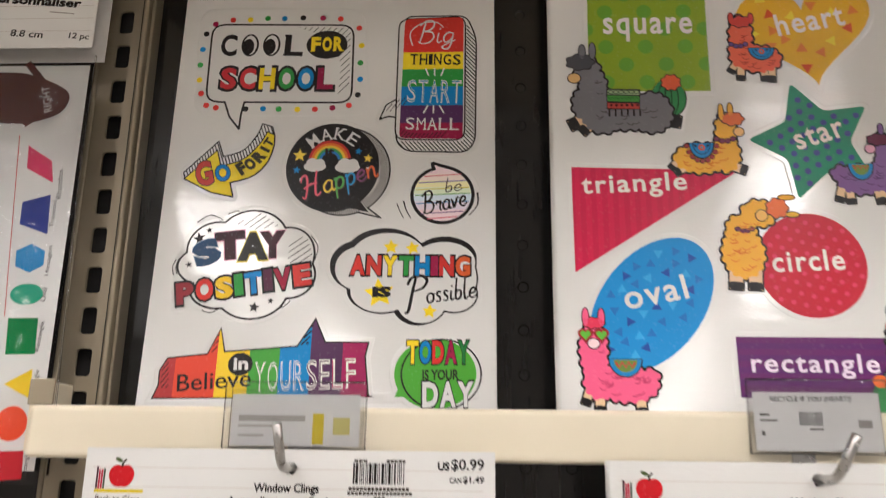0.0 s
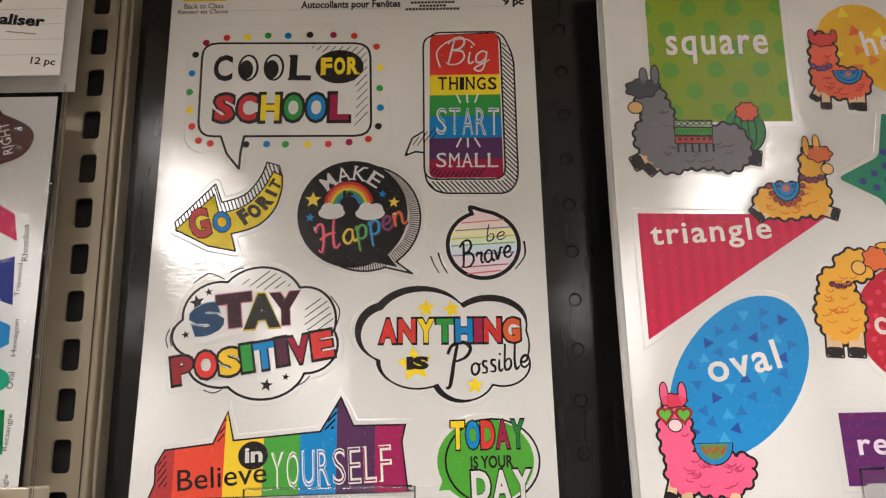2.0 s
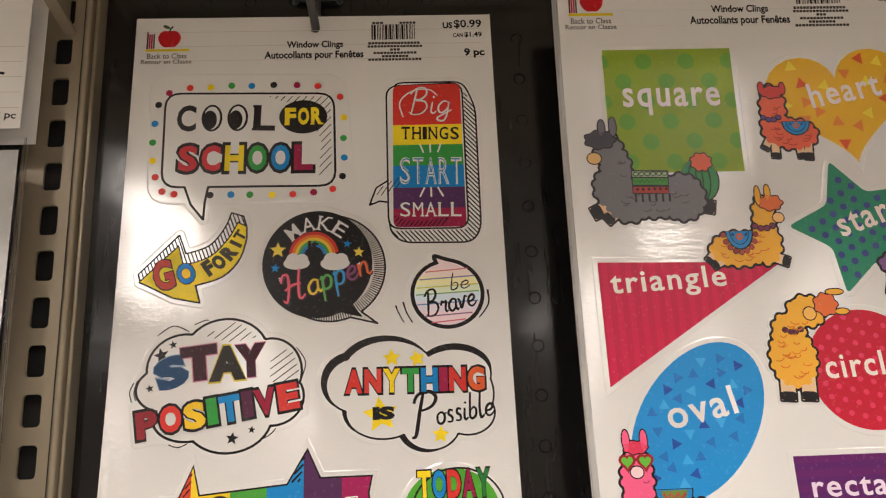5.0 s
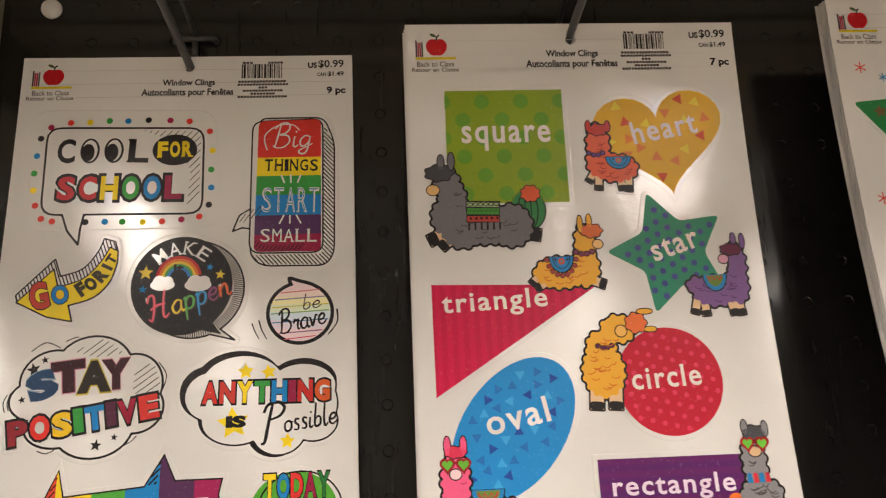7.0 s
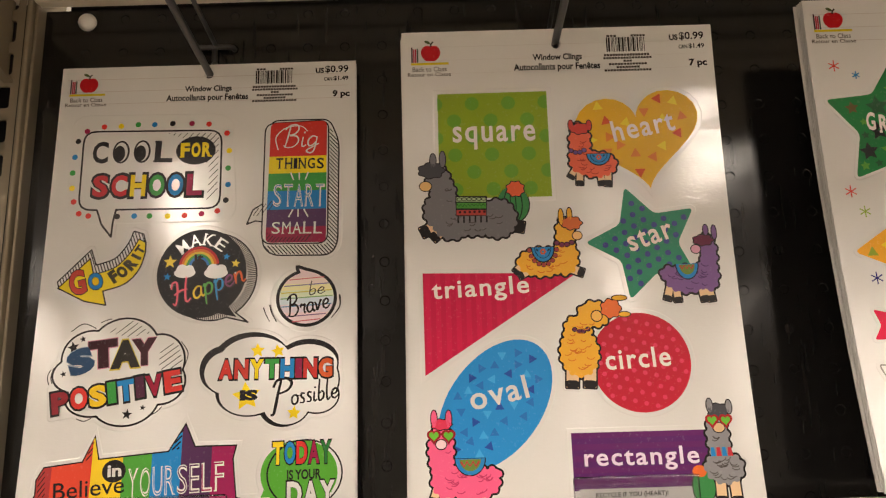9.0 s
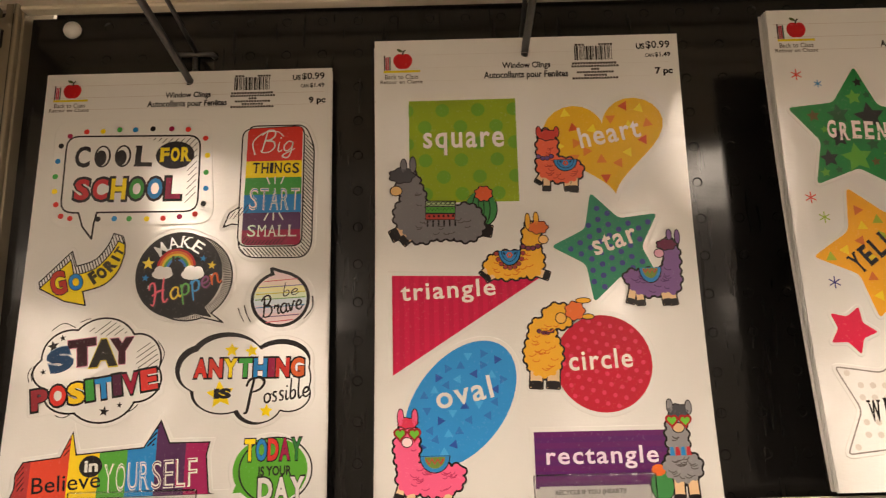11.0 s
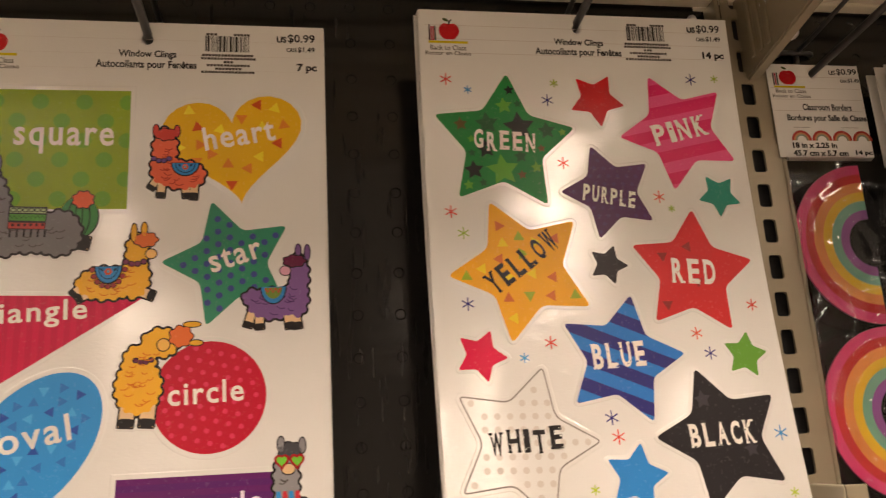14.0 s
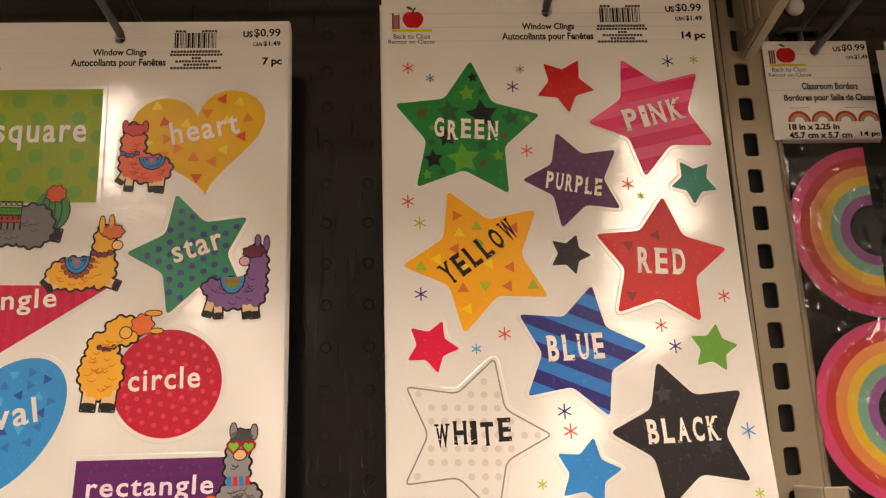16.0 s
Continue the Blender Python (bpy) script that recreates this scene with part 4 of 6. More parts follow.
A.letters(c, "T", (36.1, 217.6), (57.3, 215.3), 18.58, ("3B1520",), 3, edge="C7849A", bold=0.06, wide=0.03)
A.letters(c, "A", (50.1, 217.6), (71.4, 216.4), 18.58, ("2A2620",), 5, edge="C9B53A", bold=0.06, wide=0.05)
A.letters(c, "Y", (64.0, 216.2), (82.3, 214.9), 17.86, ("3B1520",), 3, edge="C7849A", bold=0.06, wide=0.03)
A.letters(c, "POSITIVE", (15.9, 246.3), (99.6, 232.9), 13.74, ("8E2B34", RED, "EFC81E", GRN, BLU, "54263F", "A01F3C", "D63A34"), 7, bold=0.04, wide=0.11, narrow="I", rise=(0.5, 1.0, 0.4, 0.8))

A.ink(c, "pen_line", ribbon(curve((12.5, 216.5), (10.7, 221.2), (12.0, 226.4), n=4), 0.6) + ribbon(curve((14.2, 215.5), (12.9, 221.3), (14.1, 225.7), n=4), 0.6) + ribbon(curve((23.3, 191.9), (31.1, 186.9), (39.6, 190.2), n=4), 0.6) + ribbon(curve((42.3, 186.5), (47.7, 184.4), (49.6, 184.4), n=4), 0.6) + ribbon(curve((96.2, 200.5), (101.1, 208.1), (99.4, 216.5), n=4), 0.6) + ribbon(curve((32.1, 248.5), (36.9, 250.1), (41.5, 248.4), n=4), 0.6) + ribbon(curve((77.3, 248.4), (82.9, 245.7), (86.3, 242.3), n=4), 0.6), BLK, 0)

# wide cloud with a dark upper edge
puffs = [(145.0, 214.9, 24.40, 17.02), (179.4, 217.8, 20.31, 14.03), (126.9, 221.7, 15.47, 14.68), (187.3, 227.9, 13.23, 16.08), (142.1, 236.0, 20.47, 14.48), (166.3, 242.5, 16.04, 14.39), (185.9, 238.0, 14.62, 11.93), (159.3, 226.4, 29.41, 18.29)]
dark = [(142.7, 212.7, 24.40, 17.02), (179.7, 215.2, 19.94, 14.03), (124.6, 219.5, 15.47, 15.42), (137.7, 234.4, 17.55, 14.48), (164.2, 243.1, 16.04, 14.39)]
c = A.cling("sticker", [oval(*p) for p in puffs + dark], label="wide white cloud sticker with yellow stars and bright letters", margin=2.2)
A.ink(c, "outline", [merge([oval(*p) for p in puffs + dark])], BLK, 0)
A.ink(c, "cloud_face", [merge([oval(*p) for p in puffs], -1.0)], WHT, 1)
A.each(c, "star_mark", [star_at(146.6, 208.0, 146.5, 203.1, 0.5), star_at(160.0, 208.7, 159.1, 204.2, 0.5), star_at(140.3, 237.4, 139.2, 228.0, 0.5), star_at(171.2, 248.7, 171.5, 244.1, 0.5)], YEL, 2)
A.letters(c, "ANYTHING", (121.5, 226.0), (196.0, 226.7), 12.52, (RED, "CF3F35", YEL, GRN, BLU, MAR, "CC352F", "D95F2C"), 3, bold=0.04, wide=0.10)
A.words(c, "IS", (136.1, 240.2), (147.7, 240.1), 6.87, BLK, 3, 0.05)
A.brush(c, "P", (156.5, 244.6), (169.5, 243.2), 17.0, (BLK,), 3, 2.1)
A.brush(c, "ossible", (169.2, 243.6), (199.5, 239.6), 13.6, (BLK,), 3, 1.45)

# rainbow banner with two spikes
ban = [(10.6, 285.5), (14.7, 278.0), (38.6, 275.3), (45.4, 259.5), (48.9, 273.9), (92.5, 270.3), (102.6, 253.4), (109.2, 267.7), (135.4, 267.7), (133.6, 276.0), (136.4, 299.3), (A.s.w * 0.66, 300), (8, 302), (10.9, 294.3)]
c = A.cling("sticker", [ban], label="rainbow banner sticker with two pointed tips")
A.ink(c, "outline", [grown(ban, 0.4)], BLK, 0)
A.bands(c, grown(ban, -0.5), [1.3, 19.8, 44.7, 64.2, 82.4, 100.8, 120.0, 143.4], ("B23A3A", "E04B33", "F2CF24", "52A53C", "2489D0", "56305A", "A3225C"), 1)
A.ink(c, "pen_hatching", hatch([(12.0, 285.5), (15.5, 278.8), (17.4, 295.8), (12.4, 295.7)], 2.2, -55, 0.6) + hatch([(40.0, 274.7), (45.2, 261.6), (43.8, 273.4)], 2.0, -50, 0.7) + hatch([(93.6, 269.6), (101.7, 255.5), (98.9, 269.1)], 2.0, -45, 1.0), BLK, 2)
A.ink(c, "round_patch", [oval(59.1, 281.4, 7.48, 6.87)], BLK, 2)
A.words(c, "in", (55.2, 285.0), (64.0, 284.6), 7.21, WHT, 3, 0.022)
A.words(c, "Believe", (22.6, 298.0), (66.6, 294.5), 10.16, BLK, 2, 0.0)
A.letters(c, "YOURSELF", (68.3, 298.0), (129.5, 295.0), 17.72, ("EDEAE4",), 2, edge=None, bold=0.004, gap=0.08)
A.letters(c, "YOURSELF", (68.8, 297.3), (129.0, 294.3), 16.4, ("52A53C", "52A53C", "2489D0", "2489D0", "56305A", "56305A", "A3225C", "A3225C"), 3, edge=None, bold=-0.024, gap=0.12)

# green bubble
g = oval(175.3, 286.2, 24.20, 20.58, n=40)
g2 = oval(178.8, 286.3, 23.49, 20.58, n=40)
low = [(154.2, 293.7), (151.6, 300.4), (77, 300), (112, 302), (198.8, 297.7)]
c = A.cling("sticker", [g, low], label="green speech-bubble sticker with fat white letters")
A.ink(c, "bubble", [merge([g, low])], "58A833", 0)
A.ink(c, "outline", ring(g2, 1.0), BLK, 1)
A.letters(c, "TODAY", (158.0, 280.5), (195.8, 280.2), 13.91, (YEL, BLU, RED, MAR, "2F7A3A"), 2, bold=0.03, wide=0.06)
A.words(c, "IS YOUR", (167.9, 290.0), (189.2, 289.6), 6.16, "2A2A22", 2, 0.02)
A.letters(c, "DAY", (167.6, 305.9), (198.5, 305.4), 14.91, (WHT,), 2, bold=0.03, wide=0.07)

# -- sheet of shape names --
B = Art(FRONT[1], PARENTS[1], 0.15)
header(B, 0, 0, "7 pc", HOLES[1], 1.5)
PKW = "F3E9E4"


CURL = {"EFB235": "D9761E", "F0628E": "C93A68", "7E5A94": "54366A", "E8694A": "B8402E"}


def figure(art, name, colour, puffs, limbs=(), tufts=(), hoof=BLK, edge=BLK, label=""):
    """A plain woolly cut-out: rounded lumps and short stubs on a dark edge."""
    shapes = [oval(*p, n=22) for p in puffs]
    rim = merge(shapes, -0.9)
    for p in rim[::9]:
        shapes.append(oval(*p, 2.3, n=10))
    stubs = [ribbon([a, b], w)[0] for a, b, w in limbs]
    c = art.cling(name, [grown(q, 0.4) for q in shapes + stubs], label=label, margin=1.3)
    art.ink(c, "outline", [merge(shapes + stubs, 0.9)], edge, 2)
    if stubs:
        tips = [soft(ribbon([tuple(Vector(a) + (Vector(b) - Vector(a)) * 0.64), b], w * 1.08)[0], w * 0.3) for a, b, w in limbs]
        art.each(c, "stub", [grown(q, -0.1) for q in stubs], "E6C49A", 3)
        art.each(c, "stub_end", tips, hoof, 4)
    art.ink(c, "wool", [merge(shapes, -0.3)], colour, 5)
    rng = random.Random(len(rim))
    for _ in range(26):
        x, d = rng.choice(shapes[:len(puffs)])[rng.randrange(22)]
        x, d = x * 0.6 + puffs[0][0] * 0.4, d * 0.6 + puffs[0][1] * 0.4
        curl = oval(x, d, rng.uniform(1.5, 2.5), rng.uniform(1.0, 1.7), rng.uniform(-25, 25), n=8, a0=15, a1=165)
        if within(curl, rim):
            art.ink(c, "wool_curl", ribbon(curl, 0.55), CURL.get(colour, "55504E"), 6)
    for x, d, a, b, col in tufts:
        if col in ("6B4A86", "7A3A50", "6A3448"):
            for i in range(4):
                px, pd = x + a * (i - 1.5) * 0.55, d + b * (0.5 if i in (1, 2) else -0.3)
                art.ink(c, "bead", [oval(px, pd, a * 0.36, a * 0.33, n=10)], edge, 6)
                art.ink(c, "bead", [oval(px, pd, a * 0.27, a * 0.24, n=10)], col, 7)
            continue
        lobe = 0.10 if col in ("4A4A50", "D2453A", "E2743A", "6A2244", "E8743A", "E23A5C") and b < 2 * a else 0.0
        curls = [(px + (px - x) * lobe * math.cos(i * math.pi / 3), pd + (pd - d) * lobe * math.cos(i * math.pi / 3)) for i, (px, pd) in enumerate(oval(x, d, a, b, n=42))]
        art.ink(c, "tuft", [grown(curls, 0.6)], edge, 6)
        art.ink(c, "tuft", [curls], col, 7)
    return c


def heart_at(x, d, r):
    """A small upright heart."""
    return [(x + r * math.sin(t) ** 3, d - r * (13 * math.cos(t) - 5 * math.cos(2 * t) - 2 * math.cos(3 * t) - math.cos(4 * t)) / 15.0) for t in (2 * math.pi * k / 24 + 0.05 for k in range(24))]


def flower(art, c, x, d, r, k):
    """A small stitched blossom on a cloth: petals round a dot, with a leaf on each side."""
    for i in range(6):
        t = math.pi * i / 3
        art.ink(c, "petal", [oval(x + r * 0.6 * math.cos(t), d + r * 0.6 * math.sin(t), r * 0.42, n=8)], "D4603A", k)
    art.ink(c, "petal", [oval(x, d, r * 0.4, n=8)], "5AA0B4", k + 1)
    for sg in (-1, 1):
        art.ink(c, "leaf_print", [oval(x + sg * r * 1.75, d - r * 0.55, r * 0.55, r * 0.3, -50 * sg, 10)], "1C3C58", k)


def scallops(art, c, x, d, a, b, r, colour, k, count=9):
    """Round beads along the lower rim of a half-round cloth."""
    for i in range(count):
        t = math.pi * (i + 0.5) / count
        art.ink(c, "cloth_bead", [oval(x + a * math.cos(t), d + b * math.sin(t), r + 0.35, n=10)], BLK, k)
        art.ink(c, "cloth_bead", [oval(x + a * math.cos(t), d + b * math.sin(t), r, n=10)], colour, k + 1)


# square
sq = [(23.3, 44.7), (96.5, 44.5), (96.4, 117.7), (22.7, 117.4)]
c = B.cling("sticker", [sq], label="olive-green square sticker with soft green dots")
B.ink(c, "square_face", [sq], "8FA823", 0)
for j in range(-1, 6):
    for i in range(-2, 3):
        o = [(min(max(x, 23.0), 96.3), min(max(d, 44.9), 117.3)) for x, d in oval(46.1 + 24.4 * (i + 0.5 * (j % 2)), 52.0 + 11.9 * j, 4.7, n=18)]
        if max(x for x, d in o) - min(x for x, d in o) > 2.5 and max(d for x, d in o) - min(d for x, d in o) > 2.5:
            B.ink(c, "dot", [o], "6FA32C", 1)
B.words(c, "square", (32.6, 84.1), (87.7, 84.2), 16.38, PKW, 2, 0.010, track=1.15)
# heart
hx, hd = (156.4, 73.8)
hw = 41.40
heart = []
for k in range(44):
    t = 2 * math.pi * k / 44
    px, pd = 16 * math.sin(t) ** 3 / 16.0, -(13 * math.cos(t) - 5 * math.cos(2 * t) - 2 * math.cos(3 * t) - math.cos(4 * t)) / 16.0
    r = radians(-7)
    px, pd = px * hw, (pd + 0.06) * hw * 0.89
    heart.append((hx + px * math.cos(r) - pd * math.sin(r), hd + px * math.sin(r) + pd * math.cos(r)))
c = B.cling("sticker", [heart], label="golden heart sticker scattered with warm triangles")
B.ink(c, "heart_face", [heart], "E6B41C", 0)
for col, marks in (("F2DC30", [(130.1, 56.6, -95), (148.2, 68.2, -75), (124.7, 79.9, 0), (171.7, 85.1, 180), (145.2, 96.0, -100), (180.8, 54.1, -75), (173.1, 66.2, -90)]), ("D2561E", [(170.4, 52.0, 180), (135.1, 66.9, -100), (182.6, 76.5, 180), (155.4, 102.7, 90)]), ("E0862A", [(141.9, 55.9, -70), (160.9, 60.8, 90), (186.0, 64.8, -100), (136.5, 78.0, 0), (134.9, 88.2, 90), (153.2, 90.1, -90), (164.9, 92.6, 180), (143.3, 83.8, 0)])):
    B.triangles(c, marks, 4.1, col, 1, heart)
B.words(c, "heart", (140.0, 81.9), (181.5, 74.5), 14.85, PKW, 2, 0.010, track=1.15)
# star
st = star_at(155.1, 150.6, 144.4, 114.5, 0.52, 3.5)
c = B.cling("sticker", [st], label="green star sticker with violet dots")
B.ink(c, "star_face", [st], "2F8A6C", 0)
B.dots(c, "dot", st, 7.6, 1.9, "3E4C90", 1, rot=28)
B.words(c, "star", (145.1, 156.7), (174.1, 147.4), 12.04, PKW, 2, 0.010, track=1.15)
# triangle
tr = [(10.4, 166.7), (108.9, 169.3), (10.7, 231.9)]
c = B.cling("sticker", [tr], label="crimson triangle sticker")
B.ink(c, "triangle_face", [tr], "CF1D4C", 0)
B.bands(c, tr, [8.7 + 3.2 * i for i in range(40)], ["C41A47", None] * 20, 1)
B.words(c, "triangle", (16.4, 187.5), (78.3, 185.0), 15.39, PKW, 2, 0.010, track=1.15)
# oval
ov = oval(53.3, 250.0, 45.0, 28.2, -51, 48)
c = B.cling("sticker", [ov], label="bright blue oval sticker scattered with triangles")
B.ink(c, "oval_face", [ov], "2C8FD6", 0)
for col, marks in (("2B52A8", [(39.3, 234.0, 0), (62.5, 231.9, 180), (77.1, 223.2, 120), (75.7, 241.9, 180), (55.7, 252.0, -90), (40.3, 260.7, 0), (48.5, 275.3, -70), (28.1, 276.6, 0)]), ("2E74C4", [(45.4, 228.3, 0), (53.8, 226.8, -90), (68.3, 219.2, 0), (67.9, 226.5, 0), (44.6, 238.7, 180), (30.3, 245.2, -90), (32.0, 254.1, 90), (33.9, 266.6, 180), (37.1, 272.1, 170), (51.9, 267.4, -90), (58.4, 260.5, 180), (70.4, 258.1, 180), (74.9, 249.7, 180), (80.1, 235.8, -120)]), ("46A6E2", [(58.6, 220.3, 90), (52.0, 235.1, 180), (73.4, 232.9, -90), (36.9, 241.9, -90), (64.6, 250.8, 90), (48.0, 255.8, 90), (45.1, 268.9, -90), (42.2, 279.8, -90)])):
    B.triangles(c, marks, 3.3, col, 1, ov)
B.words(c, "oval", (38.9, 254.0), (74.6, 246.9), 14.44, WHT, 2, 0.010, track=1.15)
# circle
ci = oval(144.8, 227.1, 30.92, 30.92, 0, 56)
c = B.cling("sticker", [ci], label="red circle sticker with rosy dots")
B.ink(c, "circle_face", [ci], "C41E36", 0)
B.dots(c, "dot", ci, 7.0, 1.45, "DC3C60", 1, rot=14)
B.words(c, "circle", (122.9, 231.7), (163.5, 230.1), 12.68, PKW, 2, 0.010, track=1.15)
# rectangle
rc = [(98.0, 268.9), (184.4, 269.1), (184.5, 302.5), (97.6, 302.6)]
c = B.cling("sticker", [rc], label="purple rectangle sticker")
B.ink(c, "rectangle_face", [rc], "5C2268", 0)
B.bands(c, rc, [rc[0][1] + 3.4 * i for i in range(14)], ["642266", None] * 7, 1, (0, 1))
B.words(c, "rectangle", (104.9, 291.9), (173.9, 291.9), 13.76, "EFDCEF", 2, 0.010, track=1.15)

# woolly cut-outs
GREY, GOLD = "77757A", "EFB235"
c = figure(B, "sticker", GREY, [(45.1, 132.2, 20.21, 10.62), (30.3, 133.6, 12.49, 11.38), (59.8, 131.8, 12.49, 12.90), (25.3, 116.3, 8.13, 13.78), (22.0, 103.9, 7.43, 9.25), (21.4, 125.7, 8.85, 11.44)],
           [((24.8, 133.5), (10.3, 140.2), 7.34), ((26.6, 136.2), (17.2, 144.2), 6.60), ((58.0, 134.5), (77.0, 138.2), 7.34)],
           [(17.7, 98.0, 8.19, 5.03, "4A4A50"), (13.7, 108.7, 3.71, 3.08, "E2B878"), (19.0, 91.1, 1.87, 4.65, GREY), (25.3, 90.5, 1.87, 5.43, GREY)], label="grey woolly cut-out sticker with a striped green cloth")
B.ink(c, "cloth", [[(33.1, 115.8), (53.8, 116.4), (52.9, 129.7), (33.0, 129.5)]], BLK, 6)
B.ink(c, "cloth", [[(33.8, 116.6), (53.1, 117.2), (52.9, 120.2), (33.7, 119.6)]], "A9BF8A", 7)
B.ink(c, "cloth", [[(33.7, 120.4), (52.9, 121.0), (52.8, 124.8), (33.6, 124.2)]], "4F9A3A", 7)
B.ink(c, "cloth", [[(33.5, 125.4), (52.7, 125.9), (52.6, 129.4), (33.4, 128.8)]], "B8443C", 7)
for i in range(6):
    x, d = (35.6, 118.2)
    B.ink(c, "cloth_mark", ring(oval(x + 3.18 * i, d, 1.5, 1.1, n=10), 0.5), "2A3A22", 8)
    x, d = (35.7, 126.9)
    B.ink(c, "cloth_mark", [oval(x + 3.17 * i, d, 0.9, 0.9, n=8)], "3A1818", 8)
B.ink(c, "cloth_mark", ribbon([((34.0, 122.3)[0] + 1.22 * i, (34.0, 122.3)[1] + (0.8 if i % 2 else -0.8)) for i in range(16)], 0.5), "1F4A1C", 8)
B.ink(c, "fringe", [q for x in range(811, 862, 10) for q in ribbon([((34.5, 129.6)[0] + (x - 811) * 0.37, (34.5, 129.6)[1]), ((34.4, 134.1)[0] + (x - 811) * 0.37, (34.4, 134.1)[1])], 1.1)], BLK, 6)
cac = B.cling("sticker", [oval(70.6, 122.3, 11.07, 12.98)], label="round green cactus sticker with an orange bloom", margin=1.2)
B.ink(cac, "outline", [oval(70.6, 122.3, 11.07, 12.98)], BLK, 0)
B.ink(cac, "cactus", [oval(70.6, 122.3, 10.33, 12.22)], "3E8A4C", 1)
B.ink(cac, "cactus_rib", ring(oval(70.6, 122.3, 5.90, 12.22), 0.8) + ring(oval(70.6, 122.3, 1.85, 12.22), 0.7), "1F3B25", 2)
bloom = soft([(72.5 + 6.6 * q * math.cos(t), 112.0 + 5.8 * q * math.sin(t)) for q, t in ((1.0 if k % 2 else 0.74, math.pi * k / 8) for k in range(16))], 1.6)
B.ink(cac, "bloom", [grown(bloom, 0.6)], BLK, 3)
B.ink(cac, "bloom", [bloom], "E2643A", 4)
c = figure(B, "sticker", "E8694A", [(126.6, 97.0, 13.42, 8.52), (116.8, 92.9, 7.47, 10.08), (116.8, 80.4, 6.75, 12.48)], [((112.7, 99.7), (109.0, 105.4), 4.09), ((115.5, 101.7), (115.0, 110.6), 4.46), ((128.9, 102.1), (129.8, 111.0), 4.46), ((134.3, 100.4), (133.4, 111.9), 4.46)],
           [(117.3, 71.8, 6.02, 3.52, "D2453A"), (114.9, 87.4, 5.24, 1.56, "6B4A86"), (111.4, 69.3, 1.51, 3.52, "D2453A"), (123.5, 69.7, 1.51, 3.52, "D2453A")], label="orange-red woolly cut-out sticker with a blue cloth")
B.ink(c, "cloth", [oval(128.6, 89.3, 8.22, 8.55, n=20, a0=0, a1=180)], BLK, 6)
B.ink(c, "cloth", [oval(128.6, 89.7, 7.48, 7.38, n=20, a0=0, a1=180)], "2E86C8", 7)
B.ink(c, "cloth", ribbon(oval(128.6, 89.9, 5.6, 5.6, n=16, a0=0, a1=180), 0.5), "12324E", 8)
flower(B, c, 128.6, 92.0, 1.9, 8)
c = figure(B, "sticker", GOLD, [(87.6, 161.6, 15.97, 9.31), (102.3, 158.4, 8.00, 11.94), (103.3, 143.4, 5.86, 11.31)], [((74.8, 163.1), (69.8, 168.2), 5.07), ((80.1, 166.2), (71.9, 170.4), 4.71), ((103.7, 165.8), (113.2, 169.5), 5.43)],
           [(107.8, 136.3, 6.24, 4.17, "E2743A"), (110.9, 144.7, 2.93, 2.64, "F0C078"), (101.1, 132.0, 1.47, 5.32, GOLD), (106.7, 130.2, 1.47, 4.18, GOLD), (102.2, 149.7, 5.84, 1.50, "7A3A50")], label="golden woolly cut-out sticker with a blue round cloth")
scallops(B, c, 88.2, 151.6, 8.9, 11.8, 1.35, "A4453E", 6)
B.ink(c, "cloth", [oval(88.2, 151.6, 7.66, 10.50, n=24, a0=0, a1=180)], BLK, 7)
B.ink(c, "cloth", [oval(88.1, 151.9, 6.93, 9.37, n=24, a0=0, a1=180)], "2E86C8", 8)
B.ink(c, "cloth", ribbon(oval(88.1, 151.9, 5.2, 7.2, n=16, a0=0, a1=180), 0.5), "12324E", 9)
flower(B, c, 88.1, 154.8, 2.1, 9)
c = figure(B, "sticker", "7E5A94", [(178.9, 175.5, 13.72, 8.86), (192.7, 172.2, 6.51, 11.10), (194.4, 159.3, 5.09, 13.46), (168.5, 171.5, 5.79, 4.44)], [((167.6, 179.9), (165.0, 188.7), 4.67), ((171.5, 180.8), (172.0, 190.0), 4.67), ((187.5, 179.4), (189.2, 190.1), 5.03), ((191.9, 179.6), (193.5, 190.2), 4.67)],
           [(191.7, 150.2, 6.21, 3.39, "6A2244"), (186.4, 156.0, 2.91, 2.62, "D9A0B8"), (193.9, 143.5, 1.47, 3.40, "7E5A94"), (199.2, 145.1, 1.46, 4.53, "7E5A94")], label="purple woolly cut-out sticker with a zigzag blue cloth")
B.ink(c, "cloth", [oval(179.6, 165.5, 7.62, 10.41, n=20, a0=0, a1=180)], BLK, 6)
B.ink(c, "cloth", [oval(179.6, 165.5, 6.89, 9.67, n=20, a0=0, a1=180)], "2E86C8", 7)
B.ink(c, "cloth", [oval(179.6, 165.9, 5.08, 6.69, n=20, a0=0, a1=180)], "6E8A3C", 8)
B.ink(c, "zigzag", ribbon([((175.0, 167.6)[0] + 1.45 * i, (175.0, 167.6)[1] + (1.2 if i % 2 else -1.2)) for i in range(7)], 1.0), "B8443C", 9)
c = figure(B, "sticker", GOLD, [(107.0, 220.3, 11.98, 14.85), (106.8, 207.9, 8.52, 10.74), (117.7, 196.3, 10.00, 7.96)], [((102.1, 229.0), (101.1, 241.8), 7.69), ((112.9, 229.3), (111.9, 242.1), 7.69)],
           [(128.7, 193.0, 6.08, 5.81, "E8743A"), (119.4, 197.5, 3.21, 3.26, "F0B95A"), (134.6, 186.3, 4.67, 1.46, GOLD), (137.0, 196.9, 3.57, 1.45, GOLD), (109.1, 206.1, 4.97, 1.43, "6A3448")], label="golden woolly cut-out sticker bending over the circle")
